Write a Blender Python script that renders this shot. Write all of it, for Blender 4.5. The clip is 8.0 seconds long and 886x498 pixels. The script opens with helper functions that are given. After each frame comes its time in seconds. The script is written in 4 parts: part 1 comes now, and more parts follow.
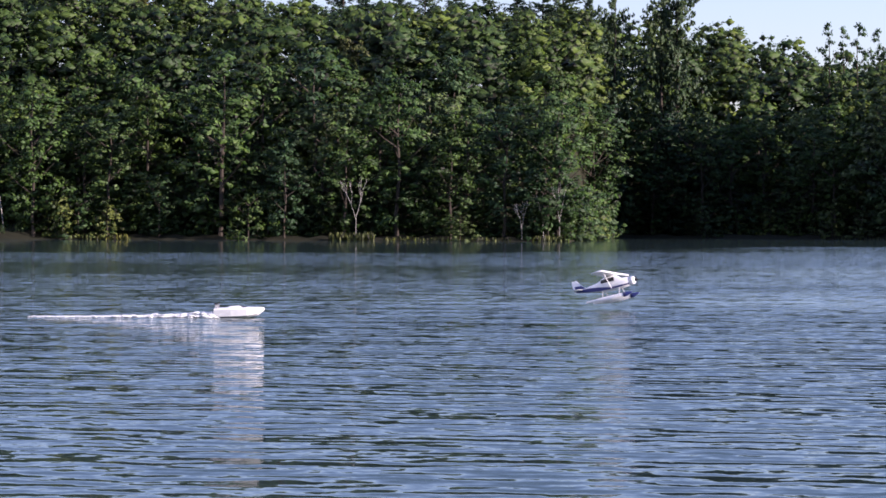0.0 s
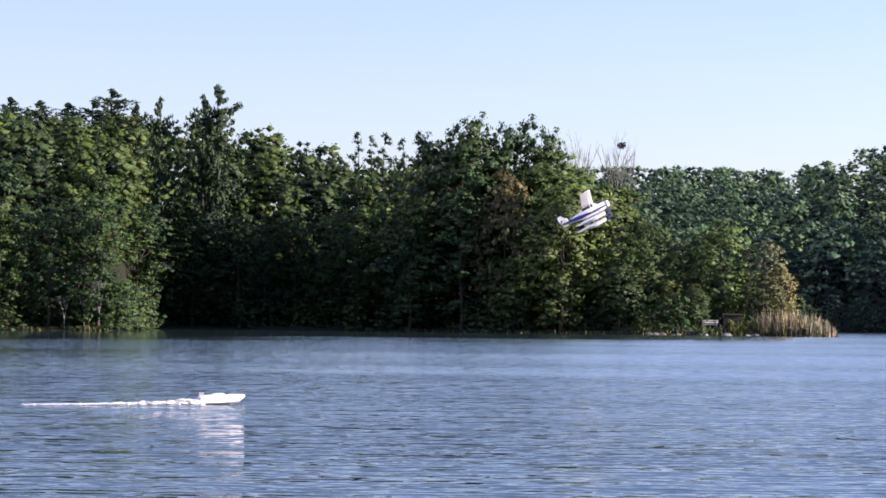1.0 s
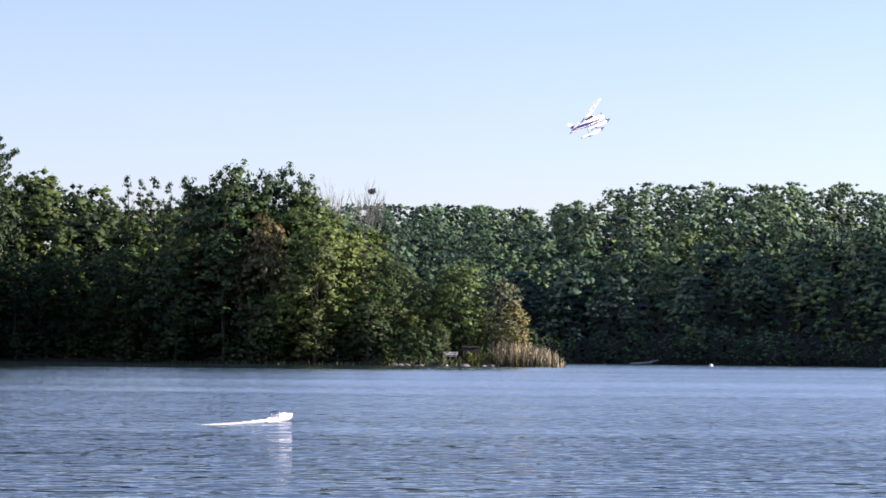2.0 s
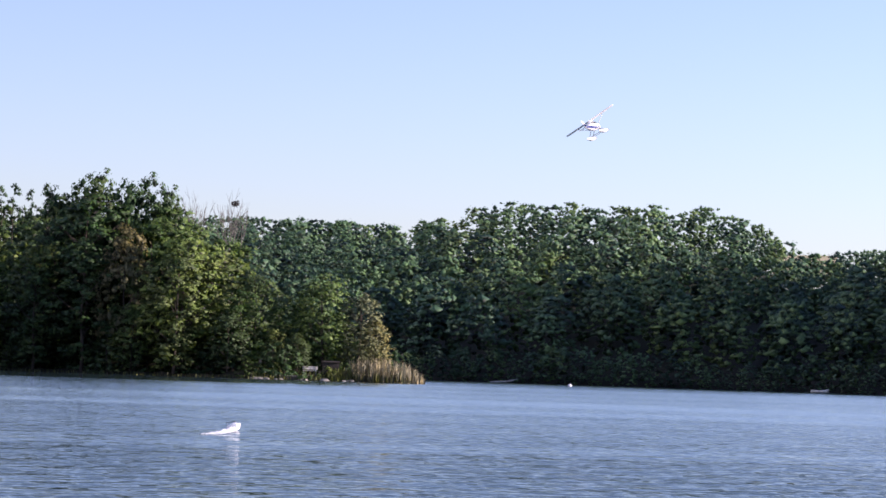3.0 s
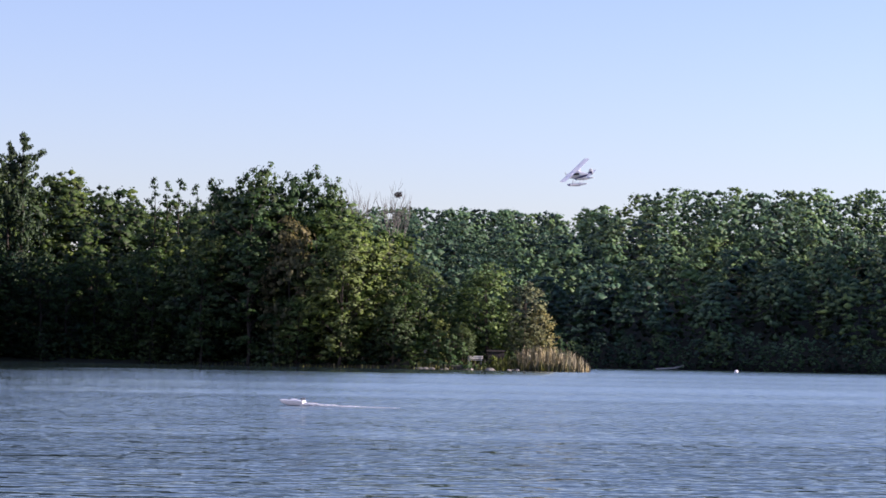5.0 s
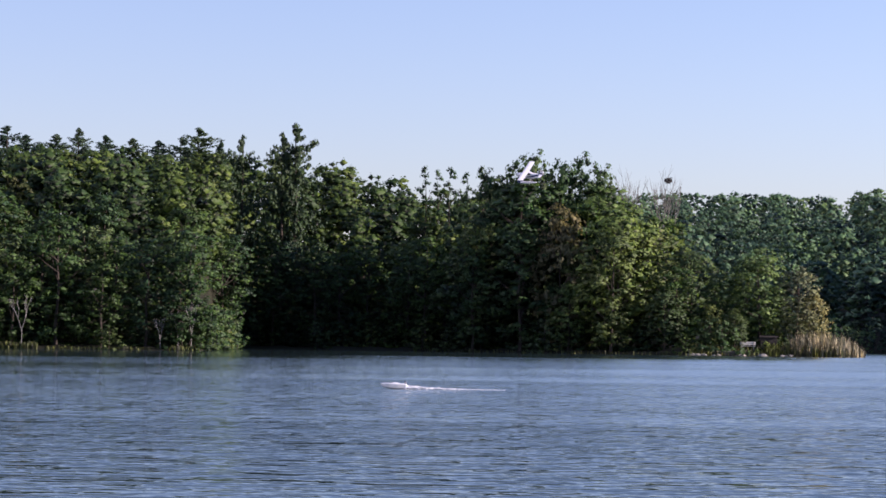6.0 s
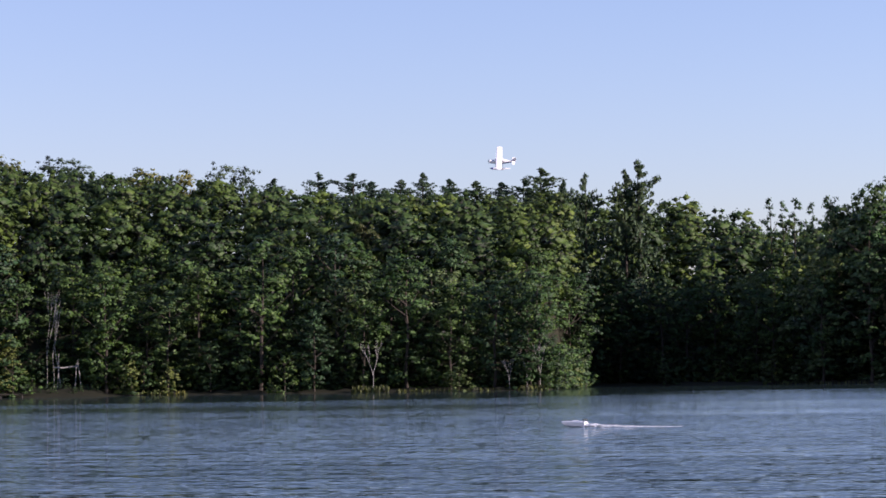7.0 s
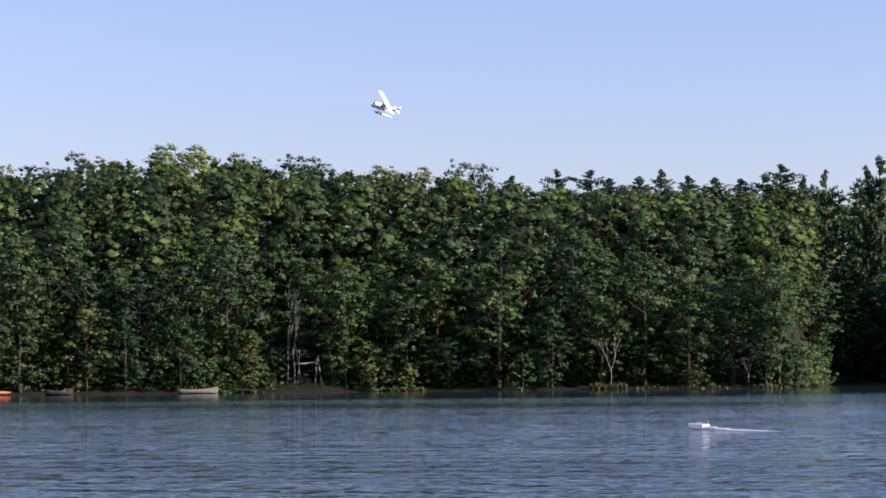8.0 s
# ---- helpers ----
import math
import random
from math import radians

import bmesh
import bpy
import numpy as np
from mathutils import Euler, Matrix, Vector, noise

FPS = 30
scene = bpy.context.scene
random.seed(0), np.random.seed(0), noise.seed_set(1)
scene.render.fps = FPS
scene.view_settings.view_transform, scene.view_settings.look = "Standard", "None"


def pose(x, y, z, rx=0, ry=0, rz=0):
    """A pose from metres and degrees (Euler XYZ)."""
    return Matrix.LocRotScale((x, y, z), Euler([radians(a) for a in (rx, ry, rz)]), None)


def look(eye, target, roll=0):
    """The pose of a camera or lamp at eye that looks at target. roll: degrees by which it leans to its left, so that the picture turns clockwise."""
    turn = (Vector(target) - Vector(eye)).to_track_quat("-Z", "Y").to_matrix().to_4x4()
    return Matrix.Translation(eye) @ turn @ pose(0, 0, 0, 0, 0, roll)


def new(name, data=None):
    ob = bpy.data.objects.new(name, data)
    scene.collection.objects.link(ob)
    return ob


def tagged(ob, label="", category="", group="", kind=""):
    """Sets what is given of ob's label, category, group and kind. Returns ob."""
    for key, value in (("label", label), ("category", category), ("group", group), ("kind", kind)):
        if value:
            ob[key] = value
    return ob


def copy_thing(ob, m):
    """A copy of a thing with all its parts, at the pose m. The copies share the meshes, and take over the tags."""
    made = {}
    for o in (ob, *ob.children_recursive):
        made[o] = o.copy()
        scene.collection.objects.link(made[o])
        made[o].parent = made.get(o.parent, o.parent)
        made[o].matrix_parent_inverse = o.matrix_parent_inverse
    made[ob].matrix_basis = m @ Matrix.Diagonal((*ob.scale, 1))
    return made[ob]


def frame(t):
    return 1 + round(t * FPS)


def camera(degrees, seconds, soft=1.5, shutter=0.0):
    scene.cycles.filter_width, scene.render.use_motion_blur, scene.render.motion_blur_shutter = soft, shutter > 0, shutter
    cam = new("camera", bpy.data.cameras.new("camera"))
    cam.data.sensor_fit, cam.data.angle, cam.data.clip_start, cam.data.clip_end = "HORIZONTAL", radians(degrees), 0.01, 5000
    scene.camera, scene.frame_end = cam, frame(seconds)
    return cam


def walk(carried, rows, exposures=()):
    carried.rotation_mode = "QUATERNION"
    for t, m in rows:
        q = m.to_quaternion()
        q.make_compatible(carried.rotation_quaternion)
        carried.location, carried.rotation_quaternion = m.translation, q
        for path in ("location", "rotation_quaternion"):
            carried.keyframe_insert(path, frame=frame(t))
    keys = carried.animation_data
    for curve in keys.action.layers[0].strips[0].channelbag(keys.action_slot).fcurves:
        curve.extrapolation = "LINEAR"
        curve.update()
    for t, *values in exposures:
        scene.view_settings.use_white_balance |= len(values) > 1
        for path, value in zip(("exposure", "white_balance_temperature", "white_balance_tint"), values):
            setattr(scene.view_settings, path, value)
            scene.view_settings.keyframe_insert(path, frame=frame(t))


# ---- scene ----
import collections

# ---------------------------------------------------------------- camera
cam = camera(20.0, 8.0, soft=1.6)
EYE = 1.28
# seconds, east, north, compass bearing, pitch, lean to the right
PATH = [
    (0, -7.423, 42.5, -11.819, -0.557, -0.191),
    (0.2, -6.52, 42.6, -9.658, -0.270, -0.224),
    (0.4, -5.576, 42.3, -7.519, 0.040, -0.265),
    (0.5, -4.967, 40.8, -6.501, 0.243, -0.300),
    (0.6, -4.214, 37.7, -5.504, 0.495, -0.356),
    (0.7, -3.462, 34, -4.520, 0.781, -0.429),
    (0.8, -2.786, 30.2, -3.590, 1.076, -0.506),
    (0.9, -2.201, 26.35, -2.753, 1.358, -0.574),
    (1, -1.711, 22.5, -2.046, 1.606, -0.618),
    (1.1, -1.313, 18.65, -1.528, 1.833, -0.632),
    (1.2, -0.977, 14.75, -1.166, 2.054, -0.622),
    (1.3, -0.684, 10.9, -0.872, 2.251, -0.604),
    (1.4, -0.419, 7.1, -0.559, 2.404, -0.589),
    (1.5, -0.185, 3.4, -0.160, 2.490, -0.420),
    (1.6, -0.044, 0.9, 0.405, 2.517, -0.430),
    (1.7, 0, 0, 1.055, 2.479, -0.450),
    (2, 0, 0, 3.138, 2.392, -0.600),
    (2.2, 0, 0, 4.477, 2.592, -0.910),
    (2.75, 0, 0, 6.222, 2.788, -1.724),
    (3.3, 0, 0, 6.235, 2.924, -1.892),
    (3.5, 0, 0, 6.092, 3.074, -1.694),
    (4, 0, 0, 5.892, 3.701, -1.906),
    (4.5, 0, 0, 4.268, 2.991, -1.513),
    (5.2, 0, 0, 1.801, 2.365, -0.939),
    (5.8, 0, 0, -1.810, 2.114, -0.694),
    (6, 0, 0, -3.611, 2.076, -0.722),
    (6.5, 0, 0, -7.632, 2.300, -0.153),
    (7, 0, 0, -11.470, 2.936, 0.848),
    (7.5, 0, 0, -14.047, 2.547, 0.748),
    (8, 0, 0, -16.900, 2.933, 0.583),
]


def aim(x, y, z, bearing, pitch, lean):
    a, p = radians(bearing), radians(pitch)
    way = Vector((math.sin(a) * math.cos(p), math.cos(a) * math.cos(p), math.sin(p)))
    eye = Vector((x, y, z))
    return look(eye, eye + way * 100, -lean)


walk(cam, [(t, aim(x, y, EYE, b, p, r)) for t, x, y, b, p, r in PATH],
     [(t, e, k, 40) for t, e, k in ((0.0, 0.97, 6420), (1.0, 0.97, 6420), (2.2, 0.92, 6420), (3.5, 0.80, 6420), (4.5, 0.78, 6420), (6.0, 0.68, 6400), (7.0, 0.63, 6380), (8.0, 0.63, 6380))])

# ---------------------------------------------------------------- sky, sun, exposure
SUN_BEARING, SUN_HEIGHT = 104.0, 17.0
world = bpy.data.worlds.new("world")
scene.world = world
world.use_nodes = True
wn = world.node_tree
sky = wn.nodes.new("ShaderNodeTexSky")
sky.sky_type = "NISHITA"
sky.sun_disc = False
sky.sun_elevation = radians(SUN_HEIGHT)
sky.sun_rotation = radians(-SUN_BEARING)
sky.altitude, sky.air_density, sky.dust_density, sky.ozone_density = 200, 1.0, 1.0, 3.0
wn.nodes["Background"].inputs["Strength"].default_value = 0.128
wn.links.new(sky.outputs[0], wn.nodes["Background"].inputs["Color"])

sun_lamp = new("sun", bpy.data.lights.new("sun", "SUN"))
sun_lamp.data.energy, sun_lamp.data.angle, sun_lamp.data.color = 5.0, radians(0.53), (1.0, 0.97, 0.81)
sb, sh = radians(SUN_BEARING), radians(SUN_HEIGHT)
to_sun = Vector((math.sin(sb) * math.cos(sh), math.cos(sb) * math.cos(sh), math.sin(sh)))
sun_lamp.matrix_basis = look(to_sun * 400, (0, 0, 0))


# ---------------------------------------------------------------- materials
def node_material(name):
    m = bpy.data.materials.new(name)
    m.use_nodes = True
    t = m.node_tree
    return m, t, t.nodes["Principled BSDF"]


def ramp(t, source, stops):
    r = t.nodes.new("ShaderNodeValToRGB")
    els = r.color_ramp.elements
    while len(els) < len(stops):
        els.new(0.5)
    for e, (at, col) in zip(els, stops):
        e.position, e.color = at, (*col, 1)
    t.links.new(source, r.inputs[0])
    return r.outputs[0]


def noise_node(t, scale, detail=3.0, vector=None, rough=0.55):
    n = t.nodes.new("ShaderNodeTexNoise")
    n.inputs["Scale"].default_value, n.inputs["Detail"].default_value = scale, detail
    n.inputs["Roughness"].default_value = rough
    if vector is not None:
        t.links.new(vector, n.inputs["Vector"])
    return n.outputs[0]


def math_node(t, op, a, b):
    n = t.nodes.new("ShaderNodeMath")
    n.operation = op
    for k, v in enumerate((a, b)):
        if isinstance(v, (int, float)):
            n.inputs[k].default_value = v
        else:
            t.links.new(v, n.inputs[k])
    return n.outputs[0]


def mix_col(t, fac, a, b, blend="MIX"):
    n = t.nodes.new("ShaderNodeMix")
    n.data_type, n.blend_type = "RGBA", blend
    for k, v in ((0, fac), (6, a), (7, b)):
        if isinstance(v, (int, float)):
            n.inputs[k].default_value = v
        elif isinstance(v, tuple):
            n.inputs[k].default_value = (*v, 1)
        else:
            t.links.new(v, n.inputs[k])
    return n.outputs[2]


def foliage(name, dark, mid, light, patch=0.10, thin=0.26, grain=3.2, vary=0.0):
    """Leaves: colour varies leaf by leaf, and from tree to tree."""
    m, t, b = node_material(name)
    geo, info = (t.nodes.new(k) for k in ("ShaderNodeNewGeometry", "ShaderNodeObjectInfo"))
    col = ramp(t, geo.outputs["Random Per Island"], [(0.0, dark), (0.45, mid), (1.0, light)])
    big = ramp(t, noise_node(t, patch, 2.0, geo.outputs["Position"]), [(0.30, (0.72, 0.86, 0.82)), (0.5, (1.18, 1.22, 1.15)), (0.70, (1.48, 1.38, 0.95))])
    col = mix_col(t, 1.0, col, big, "MULTIPLY")
    own = t.nodes.new("ShaderNodeAttribute")
    own.attribute_name = "tint"
    pick = math_node(t, "FRACT", math_node(t, "ADD", info.outputs["Random"], own.outputs["Fac"]), 0)
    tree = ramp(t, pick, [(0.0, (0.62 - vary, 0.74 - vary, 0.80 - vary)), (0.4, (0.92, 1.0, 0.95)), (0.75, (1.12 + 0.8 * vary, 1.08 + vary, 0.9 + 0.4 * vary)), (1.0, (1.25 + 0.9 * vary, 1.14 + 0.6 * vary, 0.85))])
    col = mix_col(t, 1.0, col, tree, "MULTIPLY")
    speck = ramp(t, noise_node(t, grain * 1.7, 3.0, geo.outputs["Position"]), [(0.32, (0.62, 0.64, 0.62)), (0.66, (1.25, 1.25, 1.2))])
    col = mix_col(t, 1.0, col, speck, "MULTIPLY")
    t.links.new(col, b.inputs["Base Color"])
    b.inputs["Roughness"].default_value = 0.6
    b.inputs["Specular IOR Level"].default_value = 0.32
    lobe, turn = t.nodes.new("ShaderNodeAttribute"), t.nodes.new("ShaderNodeVectorTransform")
    lobe.attribute_name = "lobe"
    turn.vector_type, turn.convert_from, turn.convert_to = "NORMAL", "OBJECT", "WORLD"
    t.links.new(lobe.outputs["Vector"], turn.inputs[0])
    fine = t.nodes.new("ShaderNodeTexNoise")
    fine.inputs["Scale"].default_value, fine.inputs["Detail"].default_value = grain, 3.0
    t.links.new(geo.outputs["Position"], fine.inputs["Vector"])
    off, add, unit = (t.nodes.new("ShaderNodeVectorMath") for _ in range(3))
    off.operation, add.operation, unit.operation = "MULTIPLY_ADD", "ADD", "NORMALIZE"
    off.inputs[1].default_value, off.inputs[2].default_value = (1.5,) * 3, (-0.75,) * 3
    t.links.new(fine.outputs["Color"], off.inputs[0])
    t.links.new(turn.outputs[0], add.inputs[0])
    t.links.new(off.outputs[0], add.inputs[1])
    t.links.new(add.outputs[0], unit.inputs[0])
    t.links.new(unit.outputs[0], b.inputs["Normal"])
    tr = t.nodes.new("ShaderNodeBsdfTranslucent")
    t.links.new(mix_col(t, 1.0, col, (1.1, 1.25, 0.5), "MULTIPLY"), tr.inputs["Color"])
    mix = t.nodes.new("ShaderNodeMixShader")
    mix.inputs[0].default_value = thin
    t.links.new(b.outputs[0], mix.inputs[1])
    t.links.new(tr.outputs[0], mix.inputs[2])
    t.links.new(mix.outputs[0], t.nodes["Material Output"].inputs[0])
    return m


def rough_stuff(name, a, b_, scale, rough=0.85, bump=0.3, fine=6.0):
    m, t, b = node_material(name)
    tex = t.nodes.new("ShaderNodeTexCoord")
    n1, n2 = noise_node(t, scale, 4, tex.outputs["Object"]), noise_node(t, scale * fine, 4, tex.outputs["Object"])
    mixed = math_node(t, "ADD", math_node(t, "MULTIPLY", n1, 0.6), math_node(t, "MULTIPLY", n2, 0.4))
    t.links.new(ramp(t, mixed, [(0.32, a), (0.68, b_)]), b.inputs["Base Color"])
    b.inputs["Roughness"].default_value = rough
    b.inputs["Specular IOR Level"].default_value = 0.12
    bu = t.nodes.new("ShaderNodeBump")
    bu.inputs["Strength"].default_value = bump
    bu.inputs["Distance"].default_value = 0.05
    t.links.new(n2, bu.inputs["Height"])
    t.links.new(bu.outputs[0], b.inputs["Normal"])
    return m


def painted(name, col, rough=0.35, wear=0.08, scale=9.0):
    m, t, b = node_material(name)
    tex = t.nodes.new("ShaderNodeTexCoord")
    n = noise_node(t, scale, 5, tex.outputs["Object"])
    low = tuple(c * (1 - wear * 2.2) for c in col)
    t.links.new(ramp(t, n, [(0.35, low), (0.62, col)]), b.inputs["Base Color"])
    t.links.new(ramp(t, n, [(0.3, (rough + 0.15,) * 3), (0.7, (rough,) * 3)]), b.inputs["Roughness"])
    return m


def water_material():
    """Ripples as tilts of the surface: two sizes of waves, in lanes of rougher and calmer water."""
    m, t, b = node_material("lake_water")
    tex = t.nodes.new("ShaderNodeTexCoord")

    def vec(op, a, c):
        n = t.nodes.new("ShaderNodeVectorMath")
        n.operation = op
        for k, v in enumerate((a, c)):
            if isinstance(v, tuple):
                n.inputs[k].default_value = v
            else:
                t.links.new(v, n.inputs["Scale"] if op == "SCALE" and k else n.inputs[k])
        return n.outputs[0]

    def tilt(scale, detail, stretch, amount, turn=8):
        mp = t.nodes.new("ShaderNodeMapping")
        mp.inputs["Scale"].default_value = (stretch, 1.0, 1.0)
        mp.inputs["Rotation"].default_value = (0, 0, radians(turn))
        t.links.new(tex.outputs["Object"], mp.inputs["Vector"])
        n = t.nodes.new("ShaderNodeTexNoise")
        n.inputs["Scale"].default_value, n.inputs["Detail"].default_value, n.inputs["Roughness"].default_value = scale, detail, 0.6
        t.links.new(mp.outputs[0], n.inputs["Vector"])
        return vec("MULTIPLY", vec("SUBTRACT", n.outputs["Color"], (0.5, 0.5, 0.5)), (amount * 0.6, amount, 0.0))

    def train(length, amount, turn, wander):
        """Crests of a wave train that run across the breeze, bent and broken."""
        mp = t.nodes.new("ShaderNodeMapping")
        mp.inputs["Rotation"].default_value = (0, 0, radians(turn))
        t.links.new(tex.outputs["Object"], mp.inputs["Vector"])
        n = t.nodes.new("ShaderNodeTexWave")
        n.wave_type, n.bands_direction, n.wave_profile = "BANDS", "Y", "SIN"
        n.inputs["Scale"].default_value = 2 * math.pi / (20 * length)
        n.inputs["Distortion"].default_value, n.inputs["Detail"].default_value = wander, 2.0
        n.inputs["Detail Scale"].default_value, n.inputs["Detail Roughness"].default_value = 1.6, 0.55
        t.links.new(mp.outputs[0], n.inputs["Vector"])
        side = t.nodes.new("ShaderNodeCombineXYZ")
        t.links.new(math_node(t, "MULTIPLY", math_node(t, "SUBTRACT", n.outputs["Fac"], 0.5), amount), side.inputs[1])
        return side.outputs[0]

    waves = vec("ADD", vec("ADD", tilt(6.5, 2, 0.75, 0.40, 4), tilt(15.0, 2, 0.8, 0.35, -5)), vec("ADD", tilt(2.4, 1, 1.3, 0.22, -6), tilt(0.7, 2, 4.5, 0.40, 5)))
    waves = vec("ADD", waves, vec("ADD", train(0.40, 0.21, 7, 7.0), vec("ADD", train(0.23, 0.19, -9, 6.0), vec("ADD", train(0.95, 0.10, 3, 6.0), train(1.9, 0.11, -4, 6.0)))))
    gp = t.nodes.new("ShaderNodeMapping")
    gp.inputs["Scale"].default_value = (0.010, 0.050, 1.0)
    t.links.new(tex.outputs["Object"], gp.inputs["Vector"])
    gust = ramp(t, noise_node(t, 1.0, 3, gp.outputs[0]), [(0.38, (0.45,) * 3), (0.60, (1.12,) * 3)])
    # the lee of the wooded bank lies calmer
    ln = t.nodes.new("ShaderNodeVectorMath")
    ln.operation = "LENGTH"
    t.links.new(tex.outputs["Object"], ln.inputs[0])
    xyz = t.nodes.new("ShaderNodeSeparateXYZ")
    t.links.new(tex.outputs["Object"], xyz.inputs[0])

    def fade(value, lo, hi, a, c):
        n = t.nodes.new("ShaderNodeMapRange")
        for k, v in enumerate((lo, hi, a, c), 1):
            n.inputs[k].default_value = v
        t.links.new(value, n.inputs[0])
        return n.outputs[0]

    lee = math_node(t, "MULTIPLY", fade(math_node(t, "SUBTRACT", ln.outputs["Value"], fade(xyz.outputs["X"], -29, -18, 0, 42)), 153, 160, 0, 0.93), fade(xyz.outputs["X"], -5, 30, 1, 0))
    calm = math_node(t, "SUBTRACT", 1.0, lee)
    waves = vec("SCALE", waves, math_node(t, "MULTIPLY", math_node(t, "MULTIPLY", gust, calm), fade(ln.outputs["Value"], 38, 92, 1.0, 0.45)))
    waves = vec("SCALE", waves, fade(xyz.outputs["X"], -12, 1, 1.15, 0.65))
    # every ripple is tilted south to mirror more sky, less near the sheltered bank
    lean = t.nodes.new("ShaderNodeCombineXYZ")
    # weaker in the west, which keeps the water there darker
    t.links.new(math_node(t, "MULTIPLY", math_node(t, "MULTIPLY", fade(ln.outputs["Value"], 35, 85, 0.9, 1.0), math_node(t, "MULTIPLY", calm, fade(xyz.outputs["X"], -20, 2, 0.15, 1.0))), -0.080), lean.inputs[1])
    waves = vec("ADD", waves, lean.outputs[0])
    up = vec("NORMALIZE", vec("ADD", waves, (0.0, 0.0, 1.0)), (0.0, 0.0, 0.0))
    t.links.new(up, b.inputs["Normal"])
    b.inputs["Base Color"].default_value = (0.046, 0.080, 0.080, 1)
    b.inputs["Roughness"].default_value = 0.05
    b.inputs["IOR"].default_value = 1.333
    return m


M_LEAF = foliage("leaf_green", (0.021, 0.045, 0.015), (0.042, 0.085, 0.025), (0.078, 0.128, 0.038))
M_LEAF_DEEP = foliage("leaf_deep_green", (0.017, 0.041, 0.022), (0.035, 0.076, 0.033), (0.064, 0.110, 0.048))
M_LEAF_OLIVE = foliage("leaf_olive", (0.046, 0.068, 0.030), (0.084, 0.120, 0.048), (0.130, 0.165, 0.070))
# yellow-green leaves, made lighter still to stand in for sun on the point
M_LEAF_LIME = foliage("leaf_yellow_green_sunlit", (0.066, 0.106, 0.032), (0.125, 0.180, 0.054), (0.185, 0.238, 0.082))
M_LEAF_YELLOW = foliage("leaf_yellowing", (0.072, 0.080, 0.029), (0.122, 0.124, 0.043), (0.172, 0.160, 0.060))
M_LEAF_TAN = foliage("leaf_tan", (0.115, 0.118, 0.062), (0.190, 0.185, 0.100), (0.270, 0.255, 0.150), thin=0.18)
M_LEAF_BROWN = foliage("leaf_brown_olive", (0.062, 0.058, 0.034), (0.105, 0.094, 0.052), (0.145, 0.126, 0.072))
M_NEEDLE = foliage("pine_needles", (0.019, 0.038, 0.028), (0.034, 0.062, 0.042), (0.056, 0.090, 0.053))
M_REED = foliage("dry_reed", (0.19, 0.172, 0.150), (0.30, 0.268, 0.235), (0.40, 0.36, 0.325), patch=0.5, thin=0.04)
M_GRASS = foliage("shore_grass", (0.048, 0.062, 0.026), (0.095, 0.112, 0.042), (0.165, 0.175, 0.078), patch=0.2)
# distance haze is mixed into these greens, which makes them paler and bluer
M_FAR_HAZED = foliage("far_leaf_hazed", (0.054, 0.100, 0.076), (0.074, 0.134, 0.092), (0.098, 0.165, 0.102), patch=0.035, grain=1.5, vary=0.34)
M_WOOD = foliage("hillside_leaf", (0.028, 0.050, 0.014), (0.047, 0.082, 0.022), (0.072, 0.110, 0.030), vary=0.12)
M_BARK = rough_stuff("bark", (0.030, 0.025, 0.020), (0.075, 0.062, 0.05), 2.5, bump=0.6)
M_GREY_BARK = rough_stuff("grey_bark", (0.10, 0.095, 0.085), (0.20, 0.19, 0.17), 2.2, bump=0.5)
M_PALE_BARK = rough_stuff("pale_dead_wood", (0.24, 0.23, 0.21), (0.42, 0.41, 0.38), 2.0, bump=0.5)
# shade under the waterside trees is put into this very dark colour
M_GROUND = rough_stuff("shaded_forest_floor", (0.013, 0.015, 0.009), (0.034, 0.033, 0.020), 0.12, bump=0.6, fine=14)
M_DARK_STONE = rough_stuff("wet_dark_stone", (0.03, 0.03, 0.03), (0.09, 0.085, 0.08), 2.0, bump=0.5)
M_STONE = rough_stuff("shore_stone", (0.16, 0.15, 0.13), (0.36, 0.34, 0.30), 1.4, bump=0.5)
M_WATER = water_material()
M_WHITE = painted("white_gloss_paint", (0.84, 0.84, 0.85), 0.28, 0.04)
M_BLUE = painted("dark_blue_paint", (0.025, 0.035, 0.16), 0.3, 0.1)
M_BLACK = painted("black_plastic", (0.02, 0.02, 0.022), 0.4, 0.1)
M_GREY = painted("grey_metal", (0.35, 0.36, 0.38), 0.3, 0.1)
M_OLD_WHITE = painted("weathered_white_paint", (0.70, 0.69, 0.65), 0.6, 0.15, 3.0)
M_DARK_WOOD = rough_stuff("dark_timber", (0.025, 0.022, 0.020), (0.075, 0.065, 0.058), 3.0, bump=0.4)
M_GREY_WOOD = rough_stuff("grey_timber", (0.24, 0.22, 0.19), (0.46, 0.43, 0.38), 3.0, bump=0.4)
M_FOAM = rough_stuff("water_foam", (0.72, 0.75, 0.78), (0.92, 0.93, 0.94), 7.0, rough=0.6, bump=0.8)
M_ORANGE = painted("orange_plastic", (0.62, 0.14, 0.03), 0.45, 0.1)
M_FIELD = rough_stuff("dry_field", (0.36, 0.31, 0.17), (0.50, 0.44, 0.27), 0.05, bump=0.2)


# ---------------------------------------------------------------- mesh helpers
def link_mesh(name, me, material, parent=None, label=""):
    me.materials.append(material)
    ob = new(name, me)
    if parent is not None:
        ob.parent = parent
    return tagged(ob, label) if label else ob


def part(name, bm, material, parent=None, label="", smooth=False):
    me = bpy.data.meshes.new(name)
    bm.to_mesh(me)
    bm.free()
    if smooth:
        for p in me.polygons:
            p.use_smooth = True
    return link_mesh(name, me, material, parent, label)


